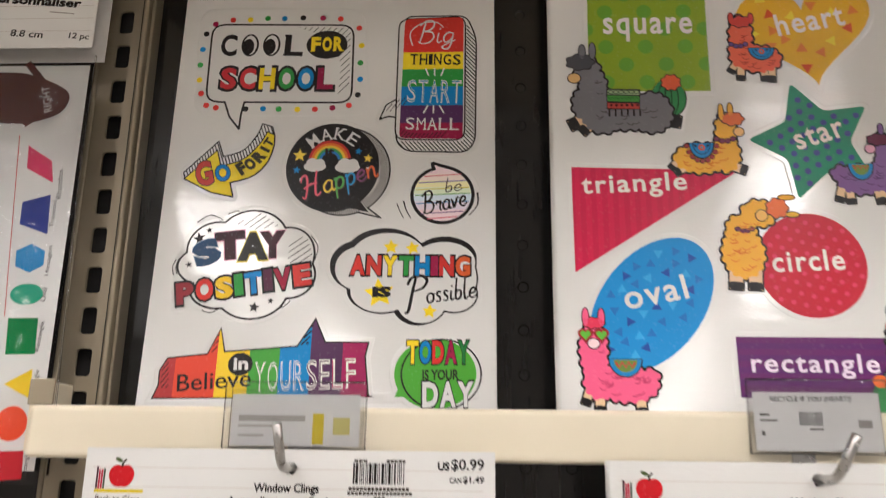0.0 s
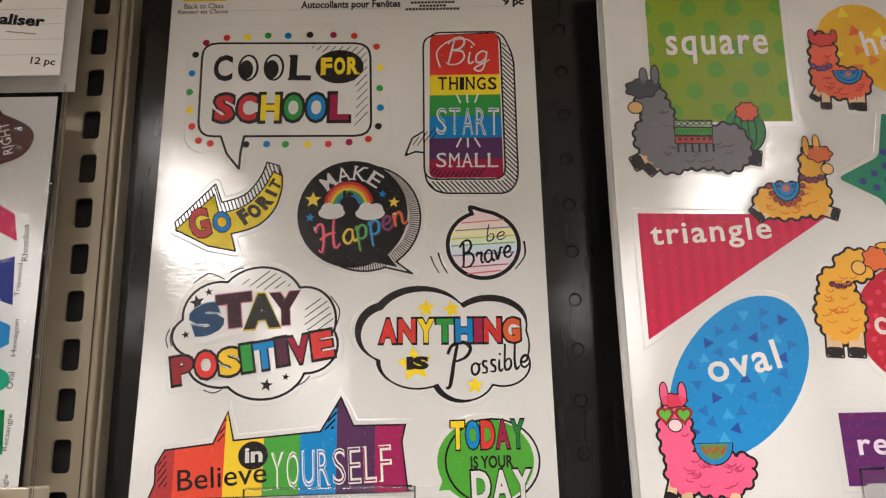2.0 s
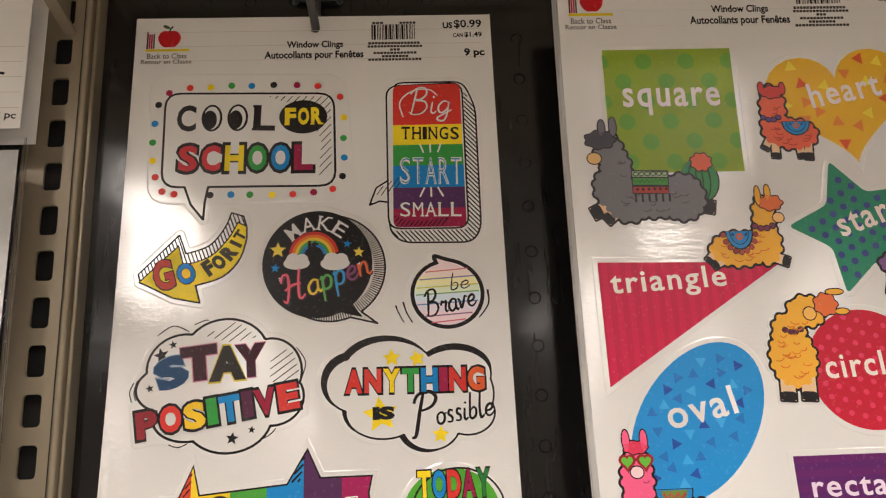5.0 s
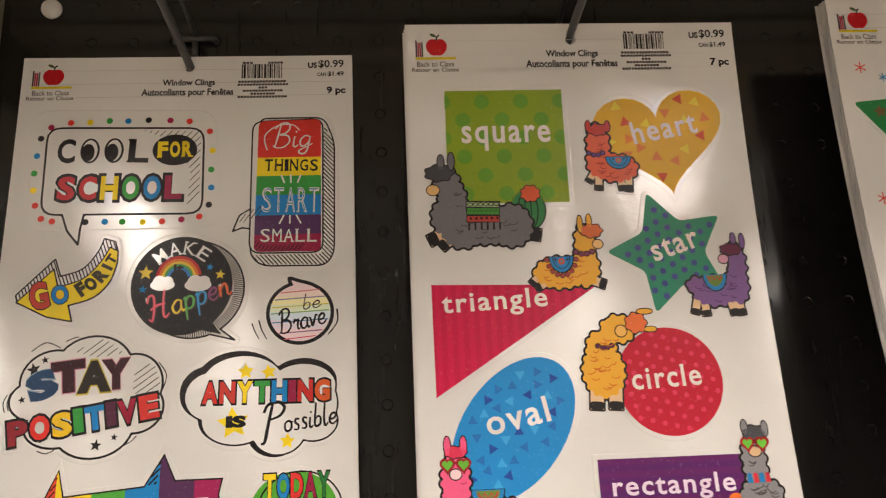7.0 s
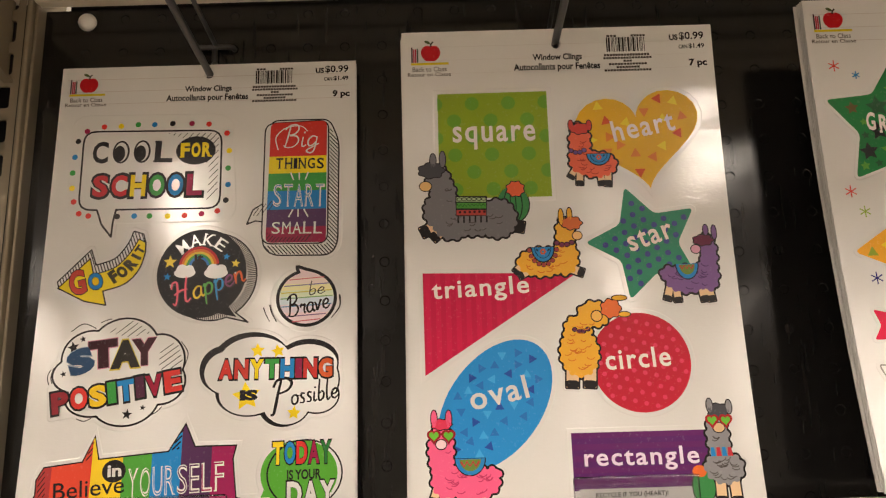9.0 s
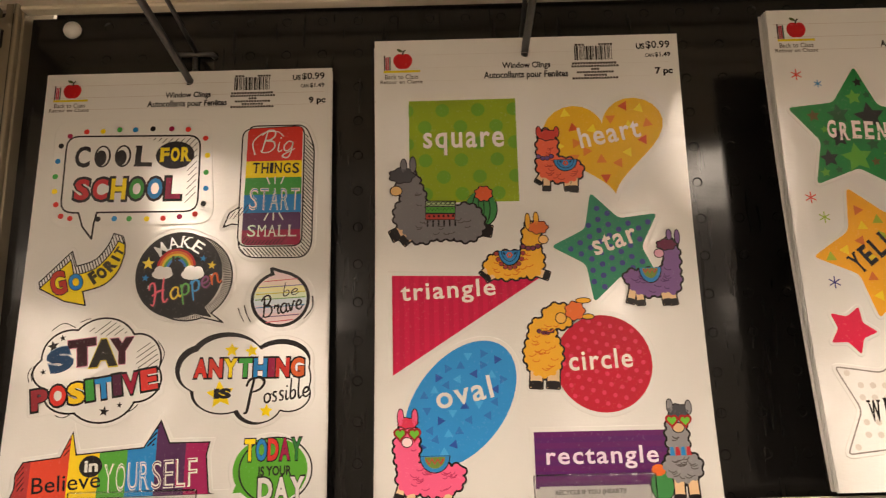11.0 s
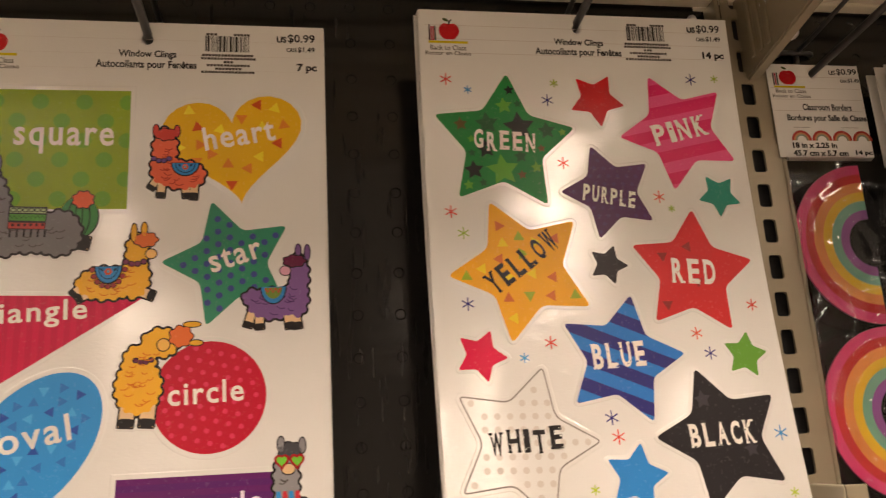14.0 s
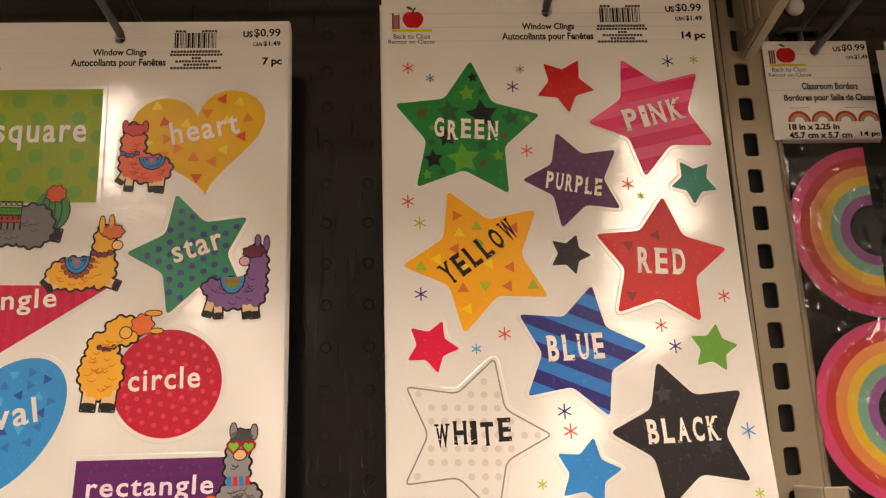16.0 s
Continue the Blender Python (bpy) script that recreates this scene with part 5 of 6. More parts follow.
B.ink(c, "wool_curl", [q for x, d in ((102.2, 213.1), (109.0, 216.8), (102.1, 223.7), (113.8, 223.0), (111.7, 204.4)) for q in ribbon(oval(x, d, 2.4, 1.6, n=8, a0=10, a1=170), 0.5)], "DE7A22", 8)
c = figure(B, "sticker", "F0628E", [(36.9, 296.0, 16.79, 9.66), (21.8, 294.0, 8.74, 10.32), (19.2, 277.6, 7.48, 17.15), (49.6, 290.9, 4.72, 3.24)], [((16.6, 297.7), (13.4, 307.1), 4.68), ((21.6, 300.4), (21.3, 311.5), 5.34), ((43.4, 301.0), (43.9, 312.1), 5.34)],
           [(19.7, 261.6, 5.84, 3.03, "E23A5C"), (15.3, 258.1, 1.72, 5.07, "F0628E"), (24.2, 258.3, 1.72, 5.07, "F0628E"), (19.3, 273.3, 3.07, 2.65, "F4D6DC")], label="pink woolly cut-out sticker with green heart-shaped glasses")
B.each(c, "glasses", [grown(heart_at(x, 268.3, 3.6), 0.7) for x in (15.0, 23.9)], "9A2A2E", 8)
B.ink(c, "glasses", ribbon([(17.5, 267.2), (21.5, 267.3)], 1.3), "9A2A2E", 8)
B.each(c, "glasses", [heart_at(15.0, 268.2, 2.9), heart_at(23.9, 268.4, 2.9)], "6DBB3A", 9)
B.ink(c, "cloth", [oval(36.4, 281.7, 9.50, 10.50, n=24, a0=0, a1=180)], BLK, 6)
B.ink(c, "cloth", [oval(36.4, 282.0, 8.82, 9.52, n=24, a0=0, a1=180)], "2E86C8", 7)
B.ink(c, "cloth", [oval(36.4, 282.4, 6.44, 6.89, n=24, a0=0, a1=180)], "6E8A3C", 8)
B.ink(c, "zigzag", ribbon([((30.9, 285.1)[0] + 1.79 * i, (30.9, 285.1)[1] + (1.4 if i % 2 else -1.4)) for i in range(7)], 1.2), "B8443C", 9)
c = figure(B, "sticker", "8B8A8E", [(188.1, 291.7, 11.49, 9.12), (186.5, 274.2, 6.49, 14.67)], [((184.8, 298.7), (184.4, 312.4), 6.04), ((193.1, 298.9), (193.4, 312.7), 6.04)],
           [(188.6, 258.5, 6.21, 4.42, "4A4A50"), (183.6, 254.9, 1.73, 4.10, "8B8A8E"), (195.2, 255.9, 1.73, 4.10, "8B8A8E"), (187.7, 268.2, 3.43, 2.69, "D9B58A")], label="pale grey woolly cut-out sticker with heart-shaped glasses")
B.each(c, "glasses", [grown(heart_at(x, 263.8, 3.5), 0.7) for x in (184.1, 192.4)], "A8282A", 8)
B.ink(c, "glasses", ribbon([(186.6, 262.7), (190.0, 262.8)], 1.3), "A8282A", 8)
B.each(c, "glasses", [heart_at(184.1, 263.7, 2.8), heart_at(192.4, 264.0, 2.8)], "6DBB3A", 9)
for i, col in enumerate(("2E86C8", "C2353F", "2E86C8", "C2353F")):
    x, d = (182.3, 282.3)
    x += 3.40 * i
    B.ink(c, "tassel", [[(x - 1.0, d - 2.6), (x + 1.0, d - 2.6), (x + 1.7, d + 2.6), (x - 1.4, d + 2.6)]], col, 8)
cac = B.cling("sticker", [oval(174.5, 302.3, 7.38, 9.63)], label="small green cactus sticker with an orange bloom", margin=1.0)
B.ink(cac, "outline", [oval(174.5, 302.3, 7.38, 9.63)], BLK, 2)
B.ink(cac, "cactus", [oval(174.5, 302.3, 6.71, 8.98)], "3E8A4C", 3)
B.ink(cac, "bloom", [oval(173.0, 293.2, 4.39, 3.57, n=10)], "E8702E", 4)

# -- sheet of colour stars --
C = Art(FRONT[2], PARENTS[2])
header(C, 0, 0, "14 pc", HOLES[2], 1.0)


def colour_star(cx, cd, tx, td, colour, r, label, ratio=0.53, margin=1.8):
    s = star_at(cx, cd, tx, td, ratio, r)
    c = C.cling("sticker", [s], label=label, margin=margin)
    C.ink(c, "star_face", [s], colour, 0)
    return c, s


WORD = "F2EDE6"
c, s = colour_star(50.6, 90.2, 54.7, 44.5, "14803A", 3.5, "green star sticker with small stars in greens and black")
for col, marks in (("15201A", [(55.8, 54.4, 3.5), (60.7, 79.4, 10.6), (30.1, 108.0, 6.4), (38.5, 94.1, 6.4)]), ("57A436", [(51.8, 65.1, 5.7), (48.3, 108.0, 10.6), (69.7, 106.2, 3.9), (88.5, 82.6, 2.8), (29.7, 87.6, 2.8), (26.1, 117.8, 3.5)]), ("1C5A30", [(40.1, 77.2, 7.8), (78.4, 81.6, 6.0), (67.0, 119.3, 6.4), (35.3, 116.2, 2.8), (29.4, 96.9, 2.8), (60.1, 99.0, 4.6), (60.7, 63.7, 2.8)]), ("5C552C", [(23.4, 77.7, 4.6), (60.2, 111.1, 3.2), (73.9, 93.6, 2.8)])):
    C.small_stars(c, marks, col, 1, s)
C.stamp(c, "GREEN", (29.6, 94.4), (70.8, 96.4), 12.73, WORD, 6, "14803A", 1, rise=(0.8, -0.8, 0.6, 0.3, -0.2))
c, s = colour_star(113.4, 59.6, 131.4, 63.6, "C9171D", 1.5, "small red star sticker")
c, s = colour_star(167.5, 80.7, 150.9, 44.2, "DC2464", 3.5, "pink star sticker with slanting stripes")
n = Vector((0.22, 1)).normalized()
mid = Vector((167.5, 80.7)).dot(n)
C.bands(c, s, [mid + 7.6 * i - 49.4 for i in range(14)], [None, "E8548A"] * 7, 1, tuple(n))
C.stamp(c, "PINK", (149.4, 91.8), (189.2, 82.5), 14.33, WORD, 2, "DC2464", 2)
c, s = colour_star(115.8, 122.4, 106.3, 92.8, "56285A", 3, "purple star sticker with faint dots")
C.dots(c, "dot", s, 6.0, 1.3, "57336A", 1)
C.stamp(c, "PURPLE", (96.4, 127.5), (131.5, 133.5), 10.91, WORD, 2, "56285A", 3)
c, s = colour_star(188.8, 124.6, 181.4, 112.4, "188A78", 1.5, "small teal star sticker")
c, s = colour_star(55.4, 171.0, 38.5, 130.2, "F3AE20", 4, "orange-yellow star sticker with warm and green triangles")
for col, marks in (("D9742A", [(42.4, 144.2, 0), (76.7, 152.3, -60), (41.3, 164.8, 180), (73.3, 176.5, 180), (71.4, 187.9, 180), (45.0, 189.0, -90)]), ("F4D420", [(44.0, 155.1, -90), (30.5, 170.7, 180), (63.8, 154.5, 0), (60.8, 174.1, 180), (47.4, 201.0, 180), (46.2, 175.9, 0)]), ("A2B52C", [(54.3, 151.2, -90), (20.8, 175.3, -90), (57.9, 187.3, 90), (85.9, 187.9, -90), (55.5, 161.6, 0)])):
    C.triangles(c, marks, 4.0, col, 1, s)
C.stamp(c, "YELLOW", (37.2, 187.7), (80.6, 156.9), 13.86, BLK, 2, "F3AE20", 4)
c, s = colour_star(108.8, 169.3, 121.2, 170.2, "241C20", 1.2, "small black star sticker")
c, s = colour_star(162.7, 175.2, 168.0, 135.6, "D22B2E", 3.5, "red star sticker with a few dark triangles")
for col, marks in (("8E2A2A", [(144.3, 164.3, 90), (161.4, 158.7, 180), (143.3, 195.0, 90), (165.1, 180.9, 90)]),):
    C.triangles(c, marks, 3.9, col, 1, s)
C.stamp(c, "RED", (147.1, 181.5), (178.3, 183.5), 15.92, WORD, 2, "D22B2E", 5)
c, s = colour_star(109.6, 226.8, 119.8, 189.8, "2478CC", 3, "blue star sticker with dark slanting stripes")
n = Vector((-0.42, 1)).normalized()
mid = Vector((109.6, 226.8)).dot(n)
C.bands(c, s, [mid + 7.4 * i - 48.1 for i in range(14)], [None, "2B2A78"] * 7, 1, tuple(n))
C.stamp(c, "BLUE", (90.7, 232.7), (125.4, 231.4), 14.96, WORD, 2, "2A50A0", 6)
c, s = colour_star(25.8, 222.1, 40.8, 223.8, "E01A48", 1.8, "small crimson star sticker")
c, s = colour_star(187.5, 227.1, 190.4, 213.6, "5F9A34", 1.6, "small leaf-green star sticker")
s = star_at(46.0, 271.7, 89.2, 272.9, 0.53, 4)
c = C.cling("sticker", [s], label="white star sticker with grey dots and a grey edge", margin=1.8)
C.ink(c, "outline", [s], "8F8A86", 0)
C.ink(c, "star_face", [grown(s, -0.9)], WHT, 1)
C.dots(c, "dot", grown(s, -1.2), 7.3, 1.9, "CFC8C2", 2, stagger=False, rot=2)
C.stamp(c, "WHITE", (25.4, 277.7), (69.6, 276.6), 12.76, BLK, 3, "E8E4DE", 7, rise=(-0.5, 0.6, 0.2, -0.8, 1.0))
c, s = colour_star(164.6, 274.5, 124.3, 272.7, "201C20", 4, "black star sticker with faint grey stars")
for col, marks in (("37343A", [(155.0, 252.5, 5.7), (168.8, 290.4, 9.9), (148.5, 303.2, 4.2), (180.0, 281.7, 4.9), (190.9, 254.1, 2.8)]),):
    C.small_stars(c, marks, col, 1, s)
C.stamp(c, "BLACK", (142.4, 279.6), (184.7, 278.5), 13.38, WORD, 6, "201C20", 8)
c, s = colour_star(108.5, 293.2, 113.0, 275.7, "2488D6", 2, "small sky-blue star sticker")
for (x, d), z, col in (((15.7, 47.7), 4.0, "D9483A"), ((29.3, 54.6), 2.8, "3F88C0"), ((85.9, 49.0), 2.8, "9AAE34"), ((80.6, 60.8), 4.0, "3A3470"), ((180.3, 44.4), 4.0, "3A3470"), ((197.1, 43.4), 2.8, "9AAE34"), ((87.2, 103.3), 4.0, "DE5244"),
                       ((147.8, 125.8), 4.0, "E0614A"), ((155.0, 133.6), 2.4, "9CB83A"), ((14.0, 134.8), 4.0, "D9483A"), ((20.8, 148.4), 3.8, "96B240"), ((20.4, 191.7), 4.0, "35307A"), ((67.6, 216.0), 4.0, "DE4A3C"), ((51.0, 224.3), 3.0, "48A0D8"),
                       ((197.8, 196.6), 3.8, "D9483A"), ((158.6, 213.2), 3.8, "E0614A"), ((165.3, 225.5), 4.0, "35307A"), ((98.4, 260.4), 4.2, "35307A"), ((100.9, 271.2), 4.2, "DE4A3C"), ((200.1, 273.7), 4.4, "3F90CC"), ((83.1, 298.8), 2.8, "B4C832"), ((200.9, 306.9), 2.8, "B4C832")):
    m = C.ink(C.e, "asterisk_mark", [ribbon([(x - z * math.cos(t), d - z * math.sin(t)), (x + z * math.cos(t), d + z * math.sin(t))], 0.75)[0] for t in (radians(90), radians(30), radians(150))], col, 0)


# ---- hooks ----
def rounded(pts, r=0.004, n=4):
    """A wire's path with its bends rounded."""
    out = [Vector(pts[0])]
    for a, b, c in zip(pts, pts[1:], pts[2:]):
        a, b, c = Vector(a), Vector(b), Vector(c)
        q0, q1 = b + (a - b).normalized() * min(r, (a - b).length * 0.45), b + (c - b).normalized() * min(r, (c - b).length * 0.45)
        out += [q0 * (1 - t) ** 2 + b * 2 * t * (1 - t) + q1 * t * t for t in (k / n for k in range(n + 1))]
    return out + [Vector(pts[-1])]


def peg_hook(x, z, zmount, front=0.325, rise=0.012, scan=True):
    """A black wire hook on the pegboard: lower arm for goods, thinner arm above, and a bridge wire in two holes."""
    e = thing("peg_hook", "dark zinc wire display hook fixed in the pegboard", "display hook", "peg hooks")
    part("arm", tube(rounded([(x, 0.4935, zmount - 0.012), (x, 0.4880, z - 0.001), (x, front, z + rise), (x, front - 0.010, z + rise + 0.012)], 0.006), 0.0026, 12), WIRE, e, smooth=True)
    part("bridge", tube(rounded([(x - 0.0137, 0.5005, zmount), (x - 0.0137, 0.4905, zmount), (x + 0.0137, 0.4905, zmount), (x + 0.0137, 0.5005, zmount)], 0.004), 0.0019, 10), WIRE, e, smooth=True)
    part("stem", tube([(x, 0.4915, zmount + 0.002), (x, 0.4935, zmount - 0.016)], 0.0021, 10), WIRE, e, smooth=True)
    if scan:
        part("label_arm", tube(rounded([(x + 0.001, 0.4915, zmount + 0.001), (x + 0.001, 0.470, zmount + 0.003), (x - 0.002, front - 0.01, zmount + 0.022)], 0.006), 0.0017, 10), WIRE, e, smooth=True)
    return e


for s, (hx, hd), zm in zip(FRONT, HOLES, (1.8045, 1.8045, 1.8045)):
    peg_hook(s.x0 + hx / 1000, s.top - hd / 1000 + 0.0012, zm)
peg_hook(0.6136, 1.7813, 1.8045)


def plug(x, z, r=0.0068):
    bm = bmesh.new()
    bmesh.ops.create_uvsphere(bm, u_segments=20, v_segments=10, radius=r, matrix=Matrix.Translation((x, 0.4935, z)) @ Matrix.Diagonal((1, 0.8, 1, 1)))
    tagged(part("panel_plug", bm, PLUG, smooth=True), "white plastic dome plug pressed into the pegboard", "plug", "panel plugs")


plug(-0.1924, 1.8294)
plug(0.5335, 1.8320, 0.0036)
plug(0.6136, 1.8245)


def shelf_bracket(x):
    """A tapering steel plate under the shelf, hooked into the upright, with a folded lower edge."""
    e = thing("shelf_bracket", "cream-grey tapering steel shelf bracket hooked into the upright", "shelf bracket", "shelf brackets")
    bm = bmesh.new()
    side = [(0.482, 1.776), (0.482, 1.8405), (0.172, 1.8405), (0.172, 1.832)]
    v = [[bm.verts.new((x + dx, y, z)) for y, z in side] for dx in (-0.0012, 0.0012)]
    bm.faces.new(v[0])
    bm.faces.new(v[1][::-1])
    for k in range(4):
        bm.faces.new((v[0][k - 1], v[0][k], v[1][k], v[1][k - 1]))
    bmesh.ops.recalc_face_normals(bm, faces=bm.faces)
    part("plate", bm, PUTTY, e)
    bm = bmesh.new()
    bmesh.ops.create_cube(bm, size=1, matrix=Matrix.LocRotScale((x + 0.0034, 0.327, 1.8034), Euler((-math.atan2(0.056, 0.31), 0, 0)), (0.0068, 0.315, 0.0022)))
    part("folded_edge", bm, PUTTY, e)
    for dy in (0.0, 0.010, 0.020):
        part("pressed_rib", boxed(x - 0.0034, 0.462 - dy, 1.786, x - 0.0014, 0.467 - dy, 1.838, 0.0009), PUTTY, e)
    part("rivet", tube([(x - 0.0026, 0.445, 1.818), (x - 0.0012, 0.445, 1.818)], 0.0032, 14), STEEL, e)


shelf_bracket(0.5630)
shelf_bracket(-0.2420)

# ---- lower row: sheets, short hooks, label holders ----
for x0, top, hx, hd in ((-0.2030, 1.4548, 107.0, 9.0), (0.0650, 1.4515, 103.0, 8.0)):
    s = Sheet(x0, top, (0.419, 0.4185, 0.418), 211, 300)
    e = thing("window_cling_sheet", "white window cling sheet with a printed header below the display bar", "cling sheet", "window cling sheets")
    part("backing_sheet", sheet_base(s, (hx, hd)), FILM, e)
    header(Art(s, e), 0, 0, "9 pc", (hx, hd))
    stack(s, (hx, hd), 4, 1.8, "white window cling sheet hanging behind another on a short hook", random.Random(3))
    x, z = x0 + hx / 1000, top - hd / 1000 + 0.001
    lean = 0.007 if x > 0 else -0.001
    e = thing("bar_hook", "short bright wire hook with an upturned end on the display bar", "display hook", "bar hooks")
    part("arm", tube(rounded([(x, 0.4365, z), (x, 0.398, z - 0.0005), (x + lean, 0.388, z + 0.020)], 0.007), 0.0024, 12), STEEL, e, smooth=True)
    part("back_plate", boxed(x - 0.006, 0.4352, z - 0.003, x + 0.006, 0.4367, z + 0.012, 0.0006), STEEL, e)


def label_holder(x0, x1, z0, z1, text, marks):
    """A clear moulded pocket on the bar with a printed price label inside."""
    e = thing("label_holder", "clear plastic label holder with a paper price label", "label holder", "label holders")
    bm = boxed(x0, 0.4285, z0, x1, 0.4297, z1, 0.0005)
    front = part("front_window", bm, CLEAR, e)
    front.visible_shadow = False
    lip = part("top_lip", tube([(x0 + 0.001, 0.4305, z1), (x1 - 0.001, 0.4305, z1)], 0.0005, 10), CLEAR, e, smooth=True)
    lip.visible_shadow = False
    for xa in (x0, x1):
        r = part("side_rim", tube([(xa, 0.4300, z0), (xa, 0.4300, z1)], 0.0004, 8), CLEAR, e, smooth=True)
        r.visible_shadow = False
    part("back_clip", boxed(x0 + 0.002, 0.4340, z0, x1 - 0.002, 0.4352, z1 - 0.004, 0.0004), CLEAR, e).visible_shadow = False
    s = Sheet(x0 + 0.0035, z1 - 0.0065, (0.4318, 0.4318, 0.4318), (x1 - x0) * 1000 - 7, (z1 - z0) * 1000 - 8)
    bm = fill([[(0, 0), (s.w, 0), (s.w, s.h), (0, s.h)]])
    lab = part("paper_label", face_front(s.lay(bm, 0)), LABEL, e)
    a = Art(s, e)
    a.lift = lambda k: 0.12 + 0.07 * k
    if text:
        a.words(lab, text, (9, 5.6), (s.w - 14, 5.2), 3.4, BLK, 0, 0.01, name="label_lettering")
    rng = random.Random(5)
    for i in range(12 if text else 0):
        x = s.w * 0.36 + i * 1.0
        a.ink(lab, "code_bar", [[(x, 10), (x + rng.choice((0.3, 0.6)), 10), (x + 0.5, 17), (x, 17)]], BLK, 0)
    for x, d, w, h, col in marks:
        a.ink(lab, "print_bar", [[(x, d), (x + w, d), (x + w, d + h), (x, d + h)]], col, 0)


LABEL = base("grey_label_paper", (0.58, 0.57, 0.56), 0.5, vary=0.12, scale=60)
label_holder(-0.1362, -0.0600, 1.4555, 1.4905, "", ((4, 11, 36, 3.2, "9E9A94"), (4, 16, 22, 1.2, "A8A49E"), (44, 10, 6, 16, "C9B422"), (55, 12, 9, 9, "B9B06A"), (4, 21, 14, 1.2, "A8A49E")))
label_holder(0.1395, 0.2112, 1.4560, 1.4940, "RECYCLE IF YOU (HEART)!", ((3, 11, 5, 1.2, "5A5652"), (3, 14, 9, 1.0, "6A6662"), (28, 18.4, 7, 0.9, "5A5652"), (3.5, 20, 1.6, 2.2, "4A4642"), (53, 14, 7, 4, "8E8A86")))

# ---- neighbouring bay, shape posters in a bag ----
SL = Sheet(-0.3400, 1.7000, (0.4530, 0.4530, 0.4530), 91.5, 260)
e = thing("poster_pack", "clear-bagged white learning poster pack with coloured shapes on a header card", "poster pack")
bm = fill([[(0, 8), (SL.w, 8), (SL.w, 258), (0, 258)]])
part("insert", face_front(SL.lay(bm, 0)), FILM, e, "white printed insert")
L = Art(SL, e)
L.lift = lambda k: 0.15 + 0.07 * k


L.ink(e, "red_line", ribbon([(52.5, 55.9), (60.8, 170.5)], 0.5), "C23A3A", 0)
L.ink(e, "round_print", [soft([(18.0, 12.8), (47.7, 12.3), (63.2, 17.2), (79.8, 25.2), (81.6, 33.1), (76.0, 42.7), (53.3, 49.0), (23.6, 46.2)], 12)], "54241F", 0)
L.ink(e, "round_print", ribbon([(63.8, 21.2), (50.4, 5.9)], 4.4) + ribbon([(64.8, 40.7), (53.9, 48.7)], 4.4), "54241F", 1)
L.words(e, "RIGHT", (71.2, 39.6), (66.8, 22.0), 5.2, "D9C9C4", 2, 0.0)
shapes = [("Rhombus", [(59.3, 62.8), (75.6, 73.0), (78.3, 87.4), (60.5, 77.8)], "D6245E", (84.7, 97.7), (83.5, 78.6)),
          ("Trapezoid", [(61.0, 99.8), (78.0, 95.1), (79.5, 120.3), (61.3, 113.9)], "24348C", (83.0, 115.7), (83.1, 98.8)),
          ("Hexagon", [(70.6, 126.3), (79.5, 130.5), (79.8, 139.6), (71.8, 144.1), (62.6, 140.3), (61.8, 130.5)], "2A86C4", (84.5, 145.8), (84.3, 127.4)),
          ("Oval", oval(72.1, 157.2, 10.0, 6.4), "2E9E7C", (84.0, 161.6), (84.2, 153.4)),
          ("Rectangle", [(63.3, 171.4), (81.3, 171.4), (82.4, 192.6), (64.7, 193.0)], "0E7A3C", (85.2, 190.9), (86.1, 173.7)),
          ("Triangle", [(66.7, 209.9), (82.3, 201.1), (82.9, 218.1)], "EBC81E", (87.0, 216.8), (87.1, 201.7)),
          ("Circle", oval(74.4, 232.1, 9.4, 9.8), "E5502E", (87.9, 238.2), (87.5, 227.3)),
          ("Rectangle", [(65.4, 247.8), (83.9, 246.9), (84.9, 262.2), (66.4, 263.7)], "C3202E", (88.3, 262.8), (87.9, 247.5))]
for word, pts, col, p, q in shapes:
    sh = L.ink(e, "shape_print", [pts], col, 0)
    L.words(sh, word, p, q, 3.2, "3A3634", 0, 0.0)


def film(x0, x1, z0, z1, y, amp, seed, nx=60, nz=190):
    """A crumpled sheet of bag film."""
    bm = bmesh.new()
    rows = []
    for j in range(nz + 1):
        row = []
        for i in range(nx + 1):
            u, v = i / nx, j / nz
            x, z = x0 + (x1 - x0) * u, z0 + (z1 - z0) * v
            edge = min(1.0, 6 * min(u, 1 - u, v, 1 - v) + 0.15)
            c1 = noise.noise(Vector((x * 42 + z * 18 + seed, z * 22 - x * 9, seed)))
            c2 = noise.noise(Vector((x * 30 - z * 34, z * 30 + x * 26 + seed, seed + 5)))
            n = 0.8 * noise.noise(Vector((x * 34 + seed, z * 20, seed))) - 0.9 * math.sqrt(c1 * c1 + 0.004) - 0.7 * math.sqrt(c2 * c2 + 0.002)
            row.append(bm.verts.new((x, y - amp * (0.55 + n) * edge, z)))
        rows.append(row)
    for a, b in zip(rows, rows[1:]):
        for i in range(nx):
            bm.faces.new((a[i], a[i + 1], b[i + 1], b[i]))
    return face_front(bm)


p = part("bag_front", film(-0.342, -0.2418, 1.435, 1.698, 0.4480, 0.0025, 2.0), SLEEVE, e, smooth=True)
p.visible_shadow = False
part("bag_side_fold", tube([(-0.2440, 0.4500, 1.697), (-0.2432, 0.4490, 1.60), (-0.2405, 0.4505, 1.50), (-0.2390, 0.4500, 1.44)], 0.0006, 8), BAG, e, smooth=True).visible_shadow = False


def slab(s, thick=0.5):
    bm = bmesh.new()
    box(bm, 0, 0, -thick, s.w, s.h, 0)
    return face_all(s.lay(bm, 0))


